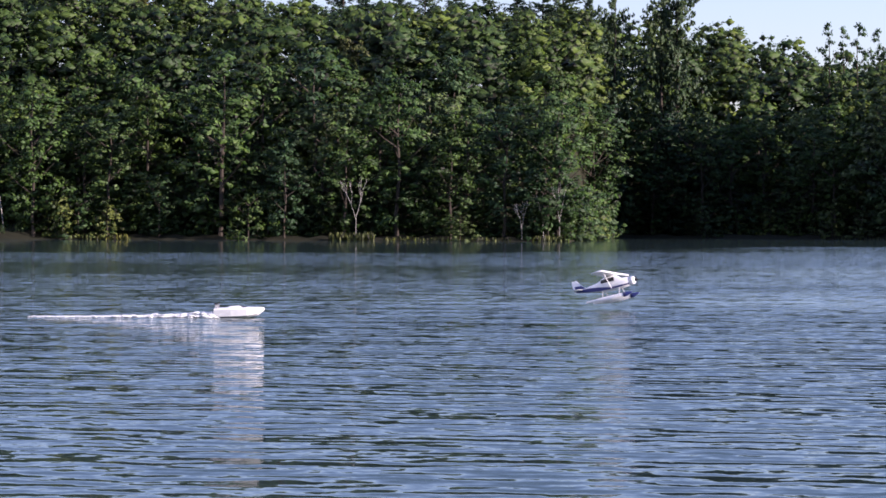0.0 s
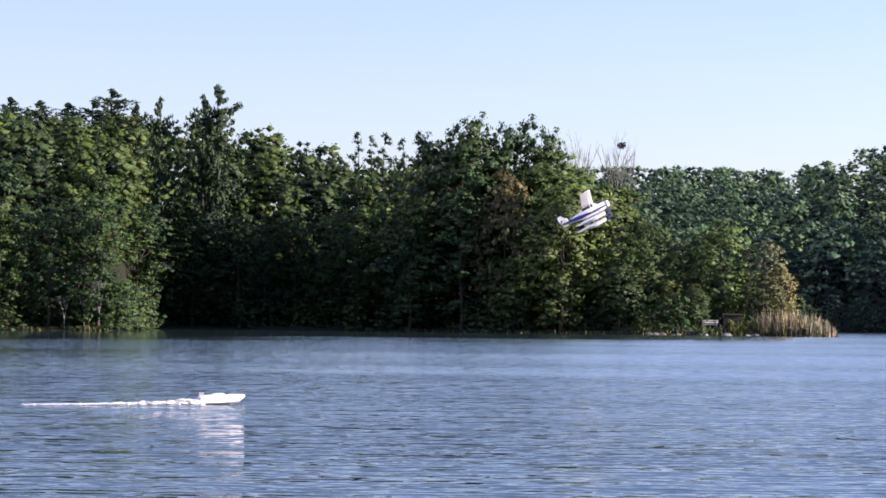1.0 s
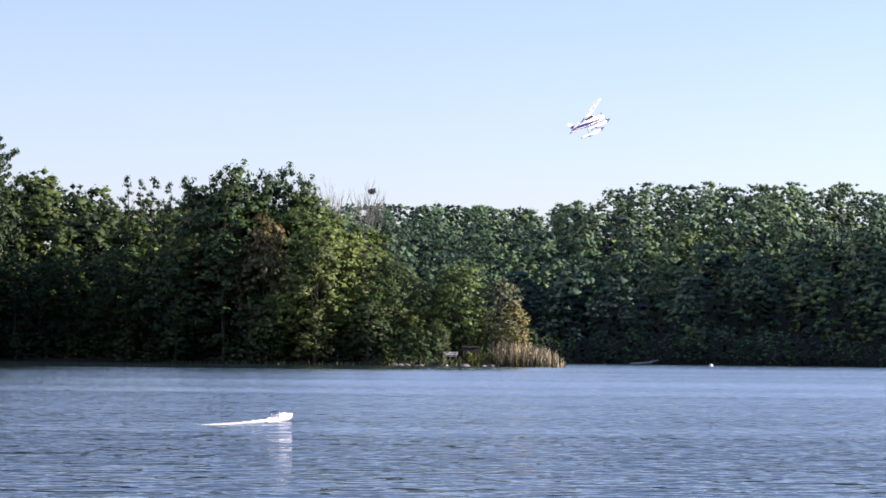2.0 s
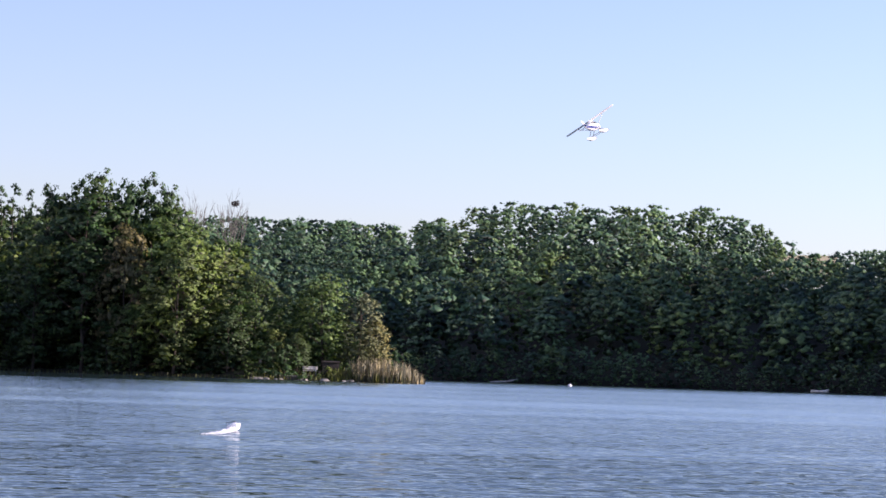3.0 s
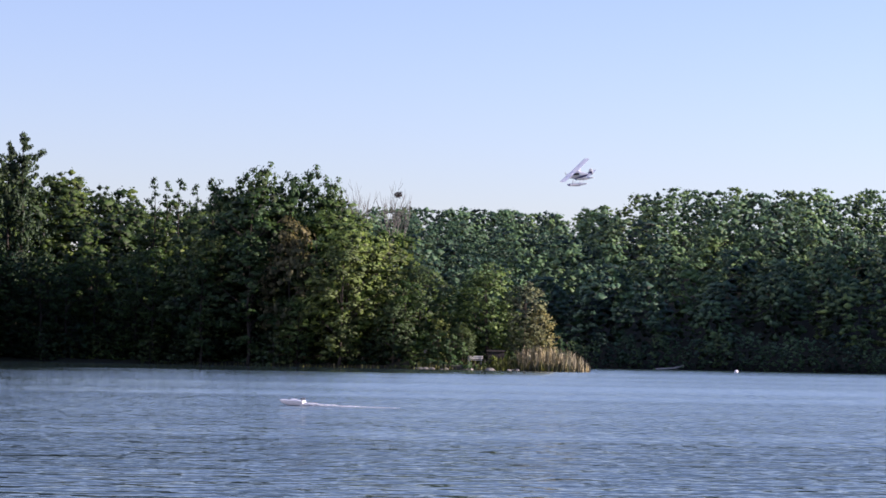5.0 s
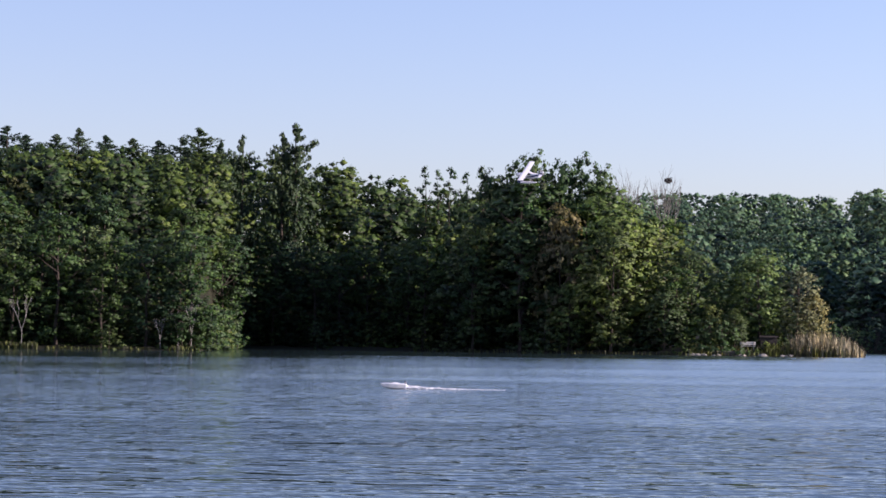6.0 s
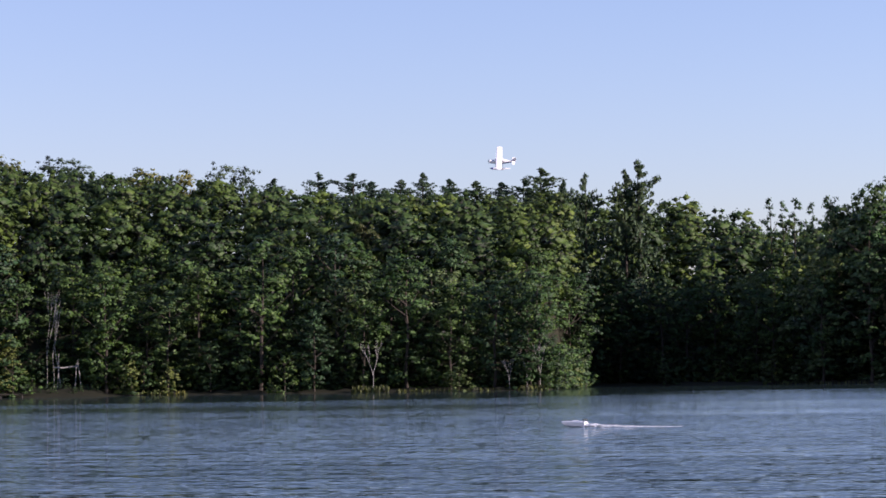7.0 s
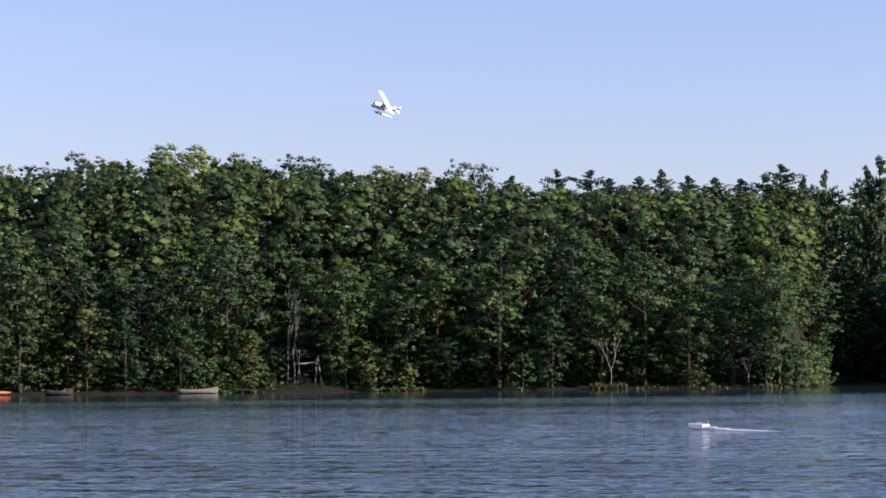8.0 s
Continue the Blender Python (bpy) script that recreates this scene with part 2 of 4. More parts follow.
def array_mesh(name, verts, faces):
    """A mesh from arrays; all faces have the same number of corners."""
    me = bpy.data.meshes.new(name)
    n, k = faces.shape
    me.vertices.add(len(verts))
    me.vertices.foreach_set("co", np.ascontiguousarray(verts, dtype=np.float32).ravel())
    me.loops.add(n * k)
    me.loops.foreach_set("vertex_index", np.ascontiguousarray(faces, dtype=np.int32).ravel())
    me.polygons.add(n)
    me.polygons.foreach_set("loop_start", np.arange(0, n * k, k, dtype=np.int32))
    me.update(calc_edges=True)
    return me


def add_box(bm, x, y, z, sx, sy, sz, bevel=0.0, turn=None):
    m = Matrix.Translation((x, y, z))
    if turn is not None:
        m = m @ turn
    got = bmesh.ops.create_cube(bm, size=1.0, matrix=m @ Matrix.Diagonal((sx, sy, sz, 1)))
    if bevel:
        edges = list({e for v in got["verts"] for e in v.link_edges})
        bmesh.ops.bevel(bm, geom=edges, offset=bevel, segments=2, affect="EDGES")
    return bm


def box(x, y, z, sx, sy, sz, bevel=0.0, turn=None):
    return add_box(bmesh.new(), x, y, z, sx, sy, sz, bevel, turn)


def add_tube(bm, points, radii, sides=6):
    """A tapered, bent tube through the points."""
    rings = []
    pts = [Vector(p) for p in points]
    for k, (p, r) in enumerate(zip(pts, radii)):
        d = (pts[min(k + 1, len(pts) - 1)] - pts[max(k - 1, 0)]).normalized()
        a = d.orthogonal().normalized()
        b = d.cross(a)
        rings.append([bm.verts.new(p + (a * math.cos(q) + b * math.sin(q)) * r) for q in (2 * math.pi * i / sides for i in range(sides))])
    for lo, hi in zip(rings, rings[1:]):
        for i in range(sides):
            bm.faces.new((lo[i], lo[(i + 1) % sides], hi[(i + 1) % sides], hi[i]))
    bm.faces.new(rings[-1])
    bm.faces.new(rings[0][::-1])
    return bm


def tube(points, radii, sides=6):
    return add_tube(bmesh.new(), points, radii, sides)


def loft(sections):
    """A skin over rings of equal length, closed at both ends."""
    bm = bmesh.new()
    rings = [[bm.verts.new(p) for p in s] for s in sections]
    n = len(rings[0])
    for lo, hi in zip(rings, rings[1:]):
        for i in range(n):
            bm.faces.new((lo[i], lo[(i + 1) % n], hi[(i + 1) % n], hi[i]))
    bm.faces.new(rings[0][::-1])
    bm.faces.new(rings[-1])
    bmesh.ops.recalc_face_normals(bm, faces=bm.faces)
    return bm


def ring(x, w, lo, hi, n=12, square=2.6):
    mid, half = (lo + hi) / 2, (hi - lo) / 2
    out = []
    for k in range(n):
        q = 2 * math.pi * k / n
        c, s = math.cos(q), math.sin(q)
        out.append((x, math.copysign(abs(c) ** (2 / square), c) * w / 2, mid + math.copysign(abs(s) ** (2 / square), s) * half))
    return out


# ---------------------------------------------------------------- lie of the land
def table(rows):
    xs, ys = zip(*rows)
    return lambda a: np.interp(a, xs, ys)


# distance of the waterline from the camera's place, by bearing
shore_at = table([(-180, 1.6), (-120, 2.5), (-95, 9), (-75, 60), (-55, 190), (-40, 238), (-24, 240), (-18, 243), (-13, 236), (-9.2, 236), (-8.4, 290),
                  (-6, 288), (-4, 284), (-2.8, 278), (-1.5, 273), (-0.3, 269), (0.7, 266), (1.8, 263), (3, 264), (5.0, 267), (5.25, 269), (5.3, 391), (6.6, 393), (15, 400), (19, 392), (23, 365), (30, 355), (45, 330), (60, 180), (80, 30), (100, 5), (120, 2.5), (180, 1.6)])
# elevation of the near wood's skyline
near_sky = table([(-60, 4.6), (-27, 4.75), (-24, 5.0), (-22.5, 5.1), (-20, 4.9), (-17, 4.7), (-14.6, 4.4), (-10, 4.3), (-7, 4.3), (-5.4, 4.25), (-4.2, 4.0), (-3.6, 3.6),
                  (-2.6, 3.6), (-1.8, 4.2), (-0.6, 4.1), (0.1, 3.75), (0.8, 3.35), (1.7, 3.05), (2.5, 2.7), (3.0, 2.2), (3.7, 1.5), (4.5, 1.0), (5.0, 0.6), (5.5, 0.2), (6, 0.0)])
# height of the near hill behind the front trees
near_hill = table([(-180, 4), (-90, 8), (-60, 16), (-27, 16.5), (-22, 17.5), (-17, 16), (-13, 14.5), (-8, 14.5), (-5, 13), (-3.6, 10), (-2, 6), (0, 4), (2, 1.5), (4, 0.4), (5.5, 0.2), (6.2, 0.0), (7, 0.2), (60, 2), (100, 3), (180, 4)])
# the far hills: elevation of their skyline, and how far off the ridge stands
# bearings 22 to 50 hold an unseen hill, added to shade the far slope
far_sky = table([(-6, 3.0), (1, 3.3), (2.4, 3.3), (4.6, 3.3), (5.5, 3.2), (6.5, 3.55), (7.6, 3.85), (10.1, 3.9), (12.7, 3.85), (13.6, 3.5), (14.2, 2.95), (16, 3.1), (19, 3.3), (22, 5.5), (26, 10.0), (46, 10.0), (50, 3.0), (60, 1.0)])
far_ridge = table([(-6, 700), (5.0, 690), (7.2, 560), (13.2, 560), (14.4, 640), (19, 600), (22, 450), (26, 415), (60, 410)])
bank = table([(-1, -0.3), (0, 0), (0.8, 0.25), (2.5, 0.70), (5, 1.0), (9, 1.15), (4000, 1.3)])
# how high the bank stands: low along the woods, higher on the point and in the clearing
bank_height = table([(-180, 0.35), (-21.2, 0.35), (-20.8, 0.85), (-19.4, 0.85), (-19.0, 0.35), (1.2, 0.35), (2.0, 1), (4.6, 1), (5.2, 0.35), (180, 0.35)])
rise = table([(0, 0), (9, 0), (14, 0.07), (24, 0.34), (44, 0.92), (56, 1), (4000, 1)])


def ease(u):
    u = np.clip(u, 0, 1)
    return u * u * (3 - 2 * u)


def land(bearing, r):
    """Height of the ground, by bearing and distance."""
    s = r - shore_at(bearing)
    near = np.where(s < 0, np.maximum(-2.5, s * 0.3), bank(s) * bank_height(bearing) + rise(s) * near_hill(bearing))
    top = EYE + far_ridge(bearing) * np.tan(np.radians(far_sky(bearing))) - 9.5
    start = np.where(bearing < 19.5, np.maximum(shore_at(bearing), 394.0), shore_at(bearing))
    u = (r - start) / np.maximum(far_ridge(bearing) - start, 30)
    far = np.where((bearing > -7) & (bearing < 60), top * np.clip(u, 0, 1) ** 0.85 - 12 * np.clip(u - 1, 0, 1), -3.0)
    return np.where(s < 0, near, np.maximum(near, far))


def ground():
    bearings = np.unique(np.concatenate([np.arange(-180, 181, 5.0), np.arange(-60, 45, 1.0), np.arange(-28, 18, 0.25)]))[:-1]
    radii = np.concatenate([[0.3, 1, 2, 3, 5, 9, 16, 30, 60, 100, 150, 190, 215], np.arange(226, 300, 2.5), np.arange(300, 420, 8), np.arange(420, 760, 20), [820, 950, 1200, 1700, 2600, 4200]])
    nb, nr = len(bearings), len(radii)
    A, Rr = np.meshgrid(bearings, radii, indexing="ij")
    Z = land(A, Rr) + np.where(Rr > shore_at(A) + 2, np.sin(A * 9.1 + Rr * 0.21) * 0.12, 0)
    V = np.stack([Rr * np.sin(np.radians(A)), Rr * np.cos(np.radians(A)), Z], -1).reshape(-1, 3)
    i, j = np.meshgrid(np.arange(nb), np.arange(nr - 1), indexing="ij")
    k = (i + 1) % nb
    Fs = np.stack([i * nr + j, i * nr + j + 1, k * nr + j + 1, k * nr + j], -1).reshape(-1, 4)
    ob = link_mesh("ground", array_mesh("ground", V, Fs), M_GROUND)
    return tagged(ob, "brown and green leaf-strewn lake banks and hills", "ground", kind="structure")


def water():
    bm = bmesh.new()
    bmesh.ops.create_grid(bm, x_segments=24, y_segments=24, size=900)
    ob = part("water", bm, M_WATER)
    return tagged(ob, "rippled blue-grey lake water reflecting the sky", "lake", kind="structure")


ground()
lake = water()


# ---------------------------------------------------------------- foliage
def ball(fine):
    """Corners and triangles of a unit ball: 20 faces, or a rough one of 8."""
    bm = bmesh.new()
    if fine:
        bmesh.ops.create_icosphere(bm, subdivisions=1, radius=1)
    else:
        bmesh.ops.create_uvsphere(bm, u_segments=4, v_segments=2, radius=1)
    v, f = np.array([p.co for p in bm.verts]), np.array([[p.index for p in q.verts] for q in bm.faces])
    bm.free()
    return v, f


BALLS = {True: ball(True), False: ball(False)}


def foliage_arrays(rng, centres, radii, per, size, flat=0.65, up=0.35, fine=False, core=0.60, middle=None, hearts=None):
    """Leafy clumps: a knobbly mass each, with small bent leaf sprays all over it. Returns corners (with the way that
    the clump faces there) and triangles."""
    bv, bf = BALLS[fine]
    m, k = len(centres), len(bv)
    squash = np.stack([rng.uniform(0.75, 1.45, m), rng.uniform(0.75, 1.45, m), flat * rng.uniform(0.75, 1.3, m)], -1)[:, None]
    knob = bv[None] * rng.uniform(0.6, 1.2, (m, k, 1)) * (radii * core)[:, None, None] * squash + centres[:, None]
    face = np.broadcast_to(bv[None] / squash, knob.shape) + np.array([0, 0, 0.15])
    face = face / np.linalg.norm(face, axis=-1, keepdims=True)
    inner = np.concatenate([knob, face], -1).reshape(-1, 6)
    tris = [(bf[None] + (np.arange(m) * k)[:, None, None]).reshape(-1, 3)]
    n = m * per
    c, r = np.repeat(centres, per, 0), np.repeat(radii, per)[:, None]
    u = rng.normal(size=(n, 3))
    u /= np.linalg.norm(u, axis=1, keepdims=True)
    u[:, 2] = np.where(u[:, 2] < -0.4, -u[:, 2], u[:, 2])
    squash = np.repeat(squash[:, 0], per, 0)
    p = c + u * r * rng.uniform(0.65, 1.25, (n, 1)) * squash
    nrm = u + rng.normal(size=(n, 3)) * 0.45 + np.array([0, 0, up])
    nrm /= np.linalg.norm(nrm, axis=1, keepdims=True)
    a = np.cross(nrm, rng.normal(size=(n, 3)))
    a /= np.linalg.norm(a, axis=1, keepdims=True)
    b = np.cross(nrm, a)
    sz = size * rng.uniform(0.55, 1.3, (n, 1))
    la, lb = sz * rng.uniform(0.55, 0.95, (n, 1)), sz * rng.uniform(0.22, 0.42, (n, 1))
    q = np.stack([p - a * la, p - b * lb + nrm * sz * 0.12, p + a * la, p + b * lb - nrm * sz * 0.1], 1)
    soft = u / squash + rng.normal(size=(n, 3)) * 0.25 + np.array([0, 0, 0.15])
    spray = np.concatenate([q, np.repeat(soft[:, None], 4, 1)], -1).reshape(-1, 6)
    base = len(inner) + np.arange(n)[:, None] * 4
    tris += [base + np.array([0, 1, 2]), base + np.array([0, 2, 3])]
    v = np.concatenate([inner, spray])
    if hearts is not None:
        # and from the bough that they hang on
        h = np.concatenate([np.repeat(hearts, k, 0), np.repeat(np.repeat(hearts, per, 0), 4, 0)])
        out = (v[:, :3] - h) * np.array([1, 1, 1.6]) + np.array([0, 0, 0.12])
        v[:, 3:] = 0.7 * v[:, 3:] + 1.3 * out / np.linalg.norm(out, axis=1, keepdims=True)
    if middle is not None:
        # leaves turn outwards from the whole crown as well as from their clump
        out = v[:, :3] * np.array([1, 1, 0.6]) - np.array([0, 0, middle * 0.6])
        v[:, 3:] += (1.5 if hearts is None else 0.6) * out / np.linalg.norm(out, axis=1, keepdims=True)
    v[:, 3:] /= np.linalg.norm(v[:, 3:], axis=1, keepdims=True)
    return v, np.concatenate(tris)


def leafy_mesh(name, v, f, tint=None):
    me = array_mesh(name, v[:, :3], f)
    lobe = me.attributes.new("lobe", "FLOAT_VECTOR", "POINT")
    lobe.data.foreach_set("vector", np.ascontiguousarray(v[:, 3:6], dtype=np.float32).ravel())
    if tint is not None:
        me.attributes.new("tint", "FLOAT", "POINT").data.foreach_set("value", np.ascontiguousarray(tint, dtype=np.float32))
    return me


def crown_clumps(rng, kind, h, r, count, lump=1.0):
    """Centres and radii of a crown's clumps, for a tree of height h and spread r."""
    k = np.arange(count)
    f = (k + 0.5) / count
    ang = k * 2.39996 + rng.uniform(-0.5, 0.5, count)
    if kind == "round":
        low, wide = 0.10, np.sin(np.pi * np.clip(f * 0.86 + 0.10, 0, 1)) ** 0.6
    elif kind == "tall":
        low, wide = 0.08, np.interp(f, [0, 0.15, 0.5, 0.8, 1.0], [0.7, 0.95, 0.9, 0.65, 0.12])
    elif kind == "layered":
        low, wide = 0.08, np.interp(f, [0, 0.3, 0.6, 0.85, 1.0], [0.75, 1.0, 0.95, 0.7, 0.2])
        f = np.clip(np.round(f * 7) / 7 + rng.normal(size=count) * 0.045, 0, 1)
    elif kind == "dome":
        u = rng.normal(size=(count, 3))
        u /= np.linalg.norm(u, axis=1, keepdims=True)
        u[:, 2] = np.where(u[:, 2] < -0.8, -u[:, 2], u[:, 2])
        u *= rng.uniform(0.6, 1.0, (count, 1))
        return u * np.array([r, r, 0.50 * h]) + np.array([0, 0, 0.47 * h]), r * lump * rng.uniform(0.22, 0.46, count), None
    else:
        low, wide = 0.02, np.interp(f, [0, 0.3, 0.7, 1.0], [1.0, 0.95, 0.7, 0.15])
    # the leaves hang in flattened boughs, with gaps of shade between them
    boughs = max(18, count // 12)
    pick = rng.permutation(count) % boughs
    mid = (np.arange(boughs) + rng.uniform(0.2, 0.8, boughs)) / boughs
    reach = np.interp(mid, np.sort(f), wide[np.argsort(f)]) * rng.uniform(0.35, 0.95, boughs)
    turn = np.arange(boughs) * 2.39996 + rng.uniform(-0.5, 0.5, boughs)
    girth = r * rng.uniform(0.28, 0.52, boughs)
    spot = np.clip(rng.normal(size=(count, 3)), -1.5, 1.5) * np.array([0.62, 0.62, 0.30]) * girth[pick][:, None]
    sag = -0.22 * np.hypot(spot[:, 0], spot[:, 1])
    z = h * (low + (0.95 - low) * mid)[pick] + spot[:, 2] + sag
    x, y = (reach * r * np.cos(turn))[pick] + spot[:, 0], (reach * r * np.sin(turn))[pick] + spot[:, 1]
    c = np.stack([x, y, np.clip(z, 0.15, h)], -1)
    heart = np.stack([(reach * r * np.cos(turn))[pick], (reach * r * np.sin(turn))[pick], (h * (low + (0.95 - low) * mid))[pick]], -1)
    return c, r * lump * rng.uniform(0.20, 0.46, count), heart


def trunk_mesh(rng, h, r, spread, limbs=6):
    bm = bmesh.new()
    lean = rng.uniform(-0.03, 0.03, 2)
    stem = [(lean[0] * z + 0.12 * math.sin(z), lean[1] * z, z) for z in np.linspace(-0.4, h * 0.85, 7)]
    add_tube(bm, stem, np.linspace(r, r * 0.22, 7), 7)
    for k in range(limbs):
        z = h * rng.uniform(0.2, 0.7)
        a = k * 2.4 + rng.uniform(-0.4, 0.4)
        ln = spread * rng.uniform(0.55, 0.9)
        p0 = Vector((lean[0] * z, lean[1] * z, z))
        p1 = p0 + Vector((math.cos(a) * ln * 0.5, math.sin(a) * ln * 0.5, ln * 0.35))
        p2 = p0 + Vector((math.cos(a) * ln, math.sin(a) * ln, ln * 0.8))
        add_tube(bm, [p0, p1, p2], [r * 0.4, r * 0.25, r * 0.08], 5)
    return bm


def tree(name, label, category, kind, h, r, leaf, seed, clumps=230, per=11, size=0.25, bark=M_BARK, flat=0.6, limbs=6, lump=0.42):
    rng = np.random.default_rng(seed)
    root = tagged(new(name), label, category)
    part("trunk", trunk_mesh(rng, h, 0.012 * h + 0.03, r, limbs), bark, root)
    c, cr, heart = crown_clumps(rng, kind, h, r, clumps, lump)
    v, f = foliage_arrays(rng, c, cr, per, size, flat, middle=h * 0.5, hearts=heart)
    link_mesh("crown", leafy_mesh("crown", v, f), leaf, root)
    root["grown"] = (float(v[:, 2].max()), r * 1.2)
    return root


def place_at(bearing, r, z=None, turn=0.0, scale=1.0, tall=1.0):
    a = radians(bearing)
    if z is None:
        z = float(land(bearing, r)) - 0.1
    return Matrix.LocRotScale((r * math.sin(a), r * math.cos(a), z), Euler((0, 0, turn)), (scale, scale, scale * tall))


BROAD = [
    tree("broadleaf_tree", "tall green broadleaf tree in full leaf on the lake bank", "tree", "round", 12, 3.3, M_LEAF, 1),
    tree("broadleaf_tree", "tall green broadleaf tree in full leaf on the lake bank", "tree", "tall", 12, 2.8, M_LEAF_DEEP, 2),
    tree("broadleaf_tree", "green tree with foliage in flat layers on the lake bank", "tree", "layered", 12, 3.2, M_LEAF, 3, flat=0.5),
    tree("broadleaf_tree", "green tree with foliage in flat layers on the lake bank", "tree", "layered", 12, 3.0, M_LEAF_DEEP, 4, flat=0.5),
    tree("broadleaf_tree", "olive green broadleaf tree in full leaf on the lake bank", "tree", "round", 12, 3.4, M_LEAF_OLIVE, 5),
    tree("broadleaf_tree", "tall olive green broadleaf tree on the lake bank", "tree", "tall", 12, 2.7, M_LEAF, 6),
]
BUSH = [
    tree("shrub", "dense green waterside shrub with low hanging leaves", "shrub", "bush", 4, 2.2, M_LEAF, 11, clumps=60, per=12, size=0.24, limbs=4),
    tree("shrub", "dense dark green waterside shrub", "shrub", "bush", 4, 2.3, M_LEAF_DEEP, 12, clumps=60, per=12, size=0.24, limbs=4),
    tree("shrub", "olive green waterside shrub", "shrub", "bush", 4, 2.0, M_LEAF_OLIVE, 13, clumps=60, per=12, size=0.24, limbs=4),
]
used = collections.Counter()


def put(ob, m):
    """The first time the thing itself goes to m, later a copy of it."""
    used[ob.name] += 1
    if used[ob.name] == 1:
        ob.matrix_basis = m
        return ob
    return copy_thing(ob, m @ Matrix.Diagonal((1 / ob.scale.x, 1 / ob.scale.y, 1 / ob.scale.z, 1)))


def sky_limit(bearing, r):
    return EYE + r * math.tan(radians(float(near_sky(bearing))))


rnd = random.Random(7)
wood = []  # bearing, distance, height of the trees that stand further back


def front_woods():
    s = 3.4
    while s < 80:
        step = 5.2 if s < 19 else 5.6 + s * 0.012
        b = -36.0
        while b < 5.4:
            b += math.degrees(step / (240 + s)) * rnd.uniform(0.7, 1.3)
            ss = s + rnd.uniform(-2.2, 2.2)
            r = float(shore_at(b)) + ss
            deep = np.interp(b, [-4, -1, 1.5, 2.2, 2.5, 5.4], [130, 70, 40, 22, 0, 0])
            if b > -2.9 and ss < 19:
                continue
            if ss > deep or ss < 1.5 or (-20.9 < b < -19.3 and ss < 10):
                continue
            z = float(land(b, r))
            cap = sky_limit(b, r) - z
            tall = np.interp(b, [-9, -7, -3, -2.6, 0.2, 1.0], [13.4, 12.6, 12.0, 14.5, 14.5, 13.5])
            h = min(rnd.uniform(0.76, 1.06) * tall, cap * rnd.uniform(0.93, 1.02))
            if ss < 7 and rnd.random() < 0.3:
                h *= rnd.uniform(0.55, 0.8)
            if h < 2.2:
                continue
            if s < 19:
                k = rnd.choice([0, 0, 1, 2, 2, 3, 3, 4, 5]) if b < -1.0 else rnd.choice([0, 4, 4, 5, 4])
                if -8.5 < b < -5:
                    k = (0, 1, 2, 3, 3, 1)[k]
                put(BROAD[k], place_at(b, r, None, rnd.uniform(0, 6.28), h / 12 * rnd.uniform(0.92, 1.12), rnd.uniform(0.9, 1.04)))
            else:
                wood.append((b, r, h))
        s += step * 0.92
    # the wooded edge where the bank steps back into the bay
    for k in range(18):
        r = 239 + k * 2.8
        b = float(np.interp(r, [236, 290], [-9.2, -8.4])) + rnd.uniform(-0.1, 0.05)
        put(BUSH[k % 3], place_at(b, r, 0.0, rnd.uniform(0, 6.28), rnd.uniform(0.8, 1.2), 1.1))
        if k % 5 == 0:
            put(BROAD[1 + k % 4], place_at(b - 0.45, r + 1, None, rnd.uniform(0, 6.28), rnd.uniform(0.75, 1.0)))
    for k in range(9):
        b = -21.0 + k * 0.21
        put(BUSH[k % 3], place_at(b, float(shore_at(b)) + rnd.uniform(9.5, 12.0), None, rnd.uniform(0, 6.28), rnd.uniform(0.8, 1.1)))
    for k in range(11):
        b = -20.95 + k * 0.155
        put(BUSH[1], place_at(b, float(shore_at(b)) + rnd.uniform(1.0, 4.5), None, rnd.uniform(0, 6.28), rnd.uniform(0.14, 0.24)))
    # undergrowth beneath the first trees
    b = -36.0
    while b < 3.4:
        b += rnd.uniform(0.25, 0.5)
        if -20.9 < b < -19.3:
            continue
        put(BUSH[rnd.choice([1, 1, 0])], place_at(b, float(shore_at(b)) + rnd.uniform(6.5, 10.0), None, rnd.uniform(0, 6.28), rnd.uniform(0.8, 1.15)))
    # shrubs along the water's edge
    b = -40.0
    while b < 2.4:
        b += rnd.uniform(0.25, 0.65)
        if -20.9 < b < -19.4:
            continue
        k = rnd.uniform(0.45, 1.05) if not -13.6 < b < -12.2 else 0.4
        back = rnd.uniform(5.0, 8.5) if b < 1.6 and rnd.random() < (0.72 if b < -9.2 else 0.85) else rnd.uniform(0.2, 1.8)
        put(BUSH[rnd.choice([0, 0, 1, 2])], place_at(b, float(shore_at(b)) + back, None, rnd.uniform(0, 6.28), k, rnd.uniform(0.8, 1.2)))


def specimen(ob, bearing, r, elevation, wide):
    """A single tree whose top stands at that elevation, wide metres across."""
    z = float(land(bearing, r)) - 0.1
    h = EYE + r * math.tan(radians(elevation)) - z
    base_h, base_r = ob["grown"]
    return put(ob, Matrix.LocRotScale((r * math.sin(radians(bearing)), r * math.cos(radians(bearing)), z), Euler((0, 0, rnd.uniform(0, 6.28))), (wide / 2 / base_r, wide / 2 / base_r, h / base_h)))


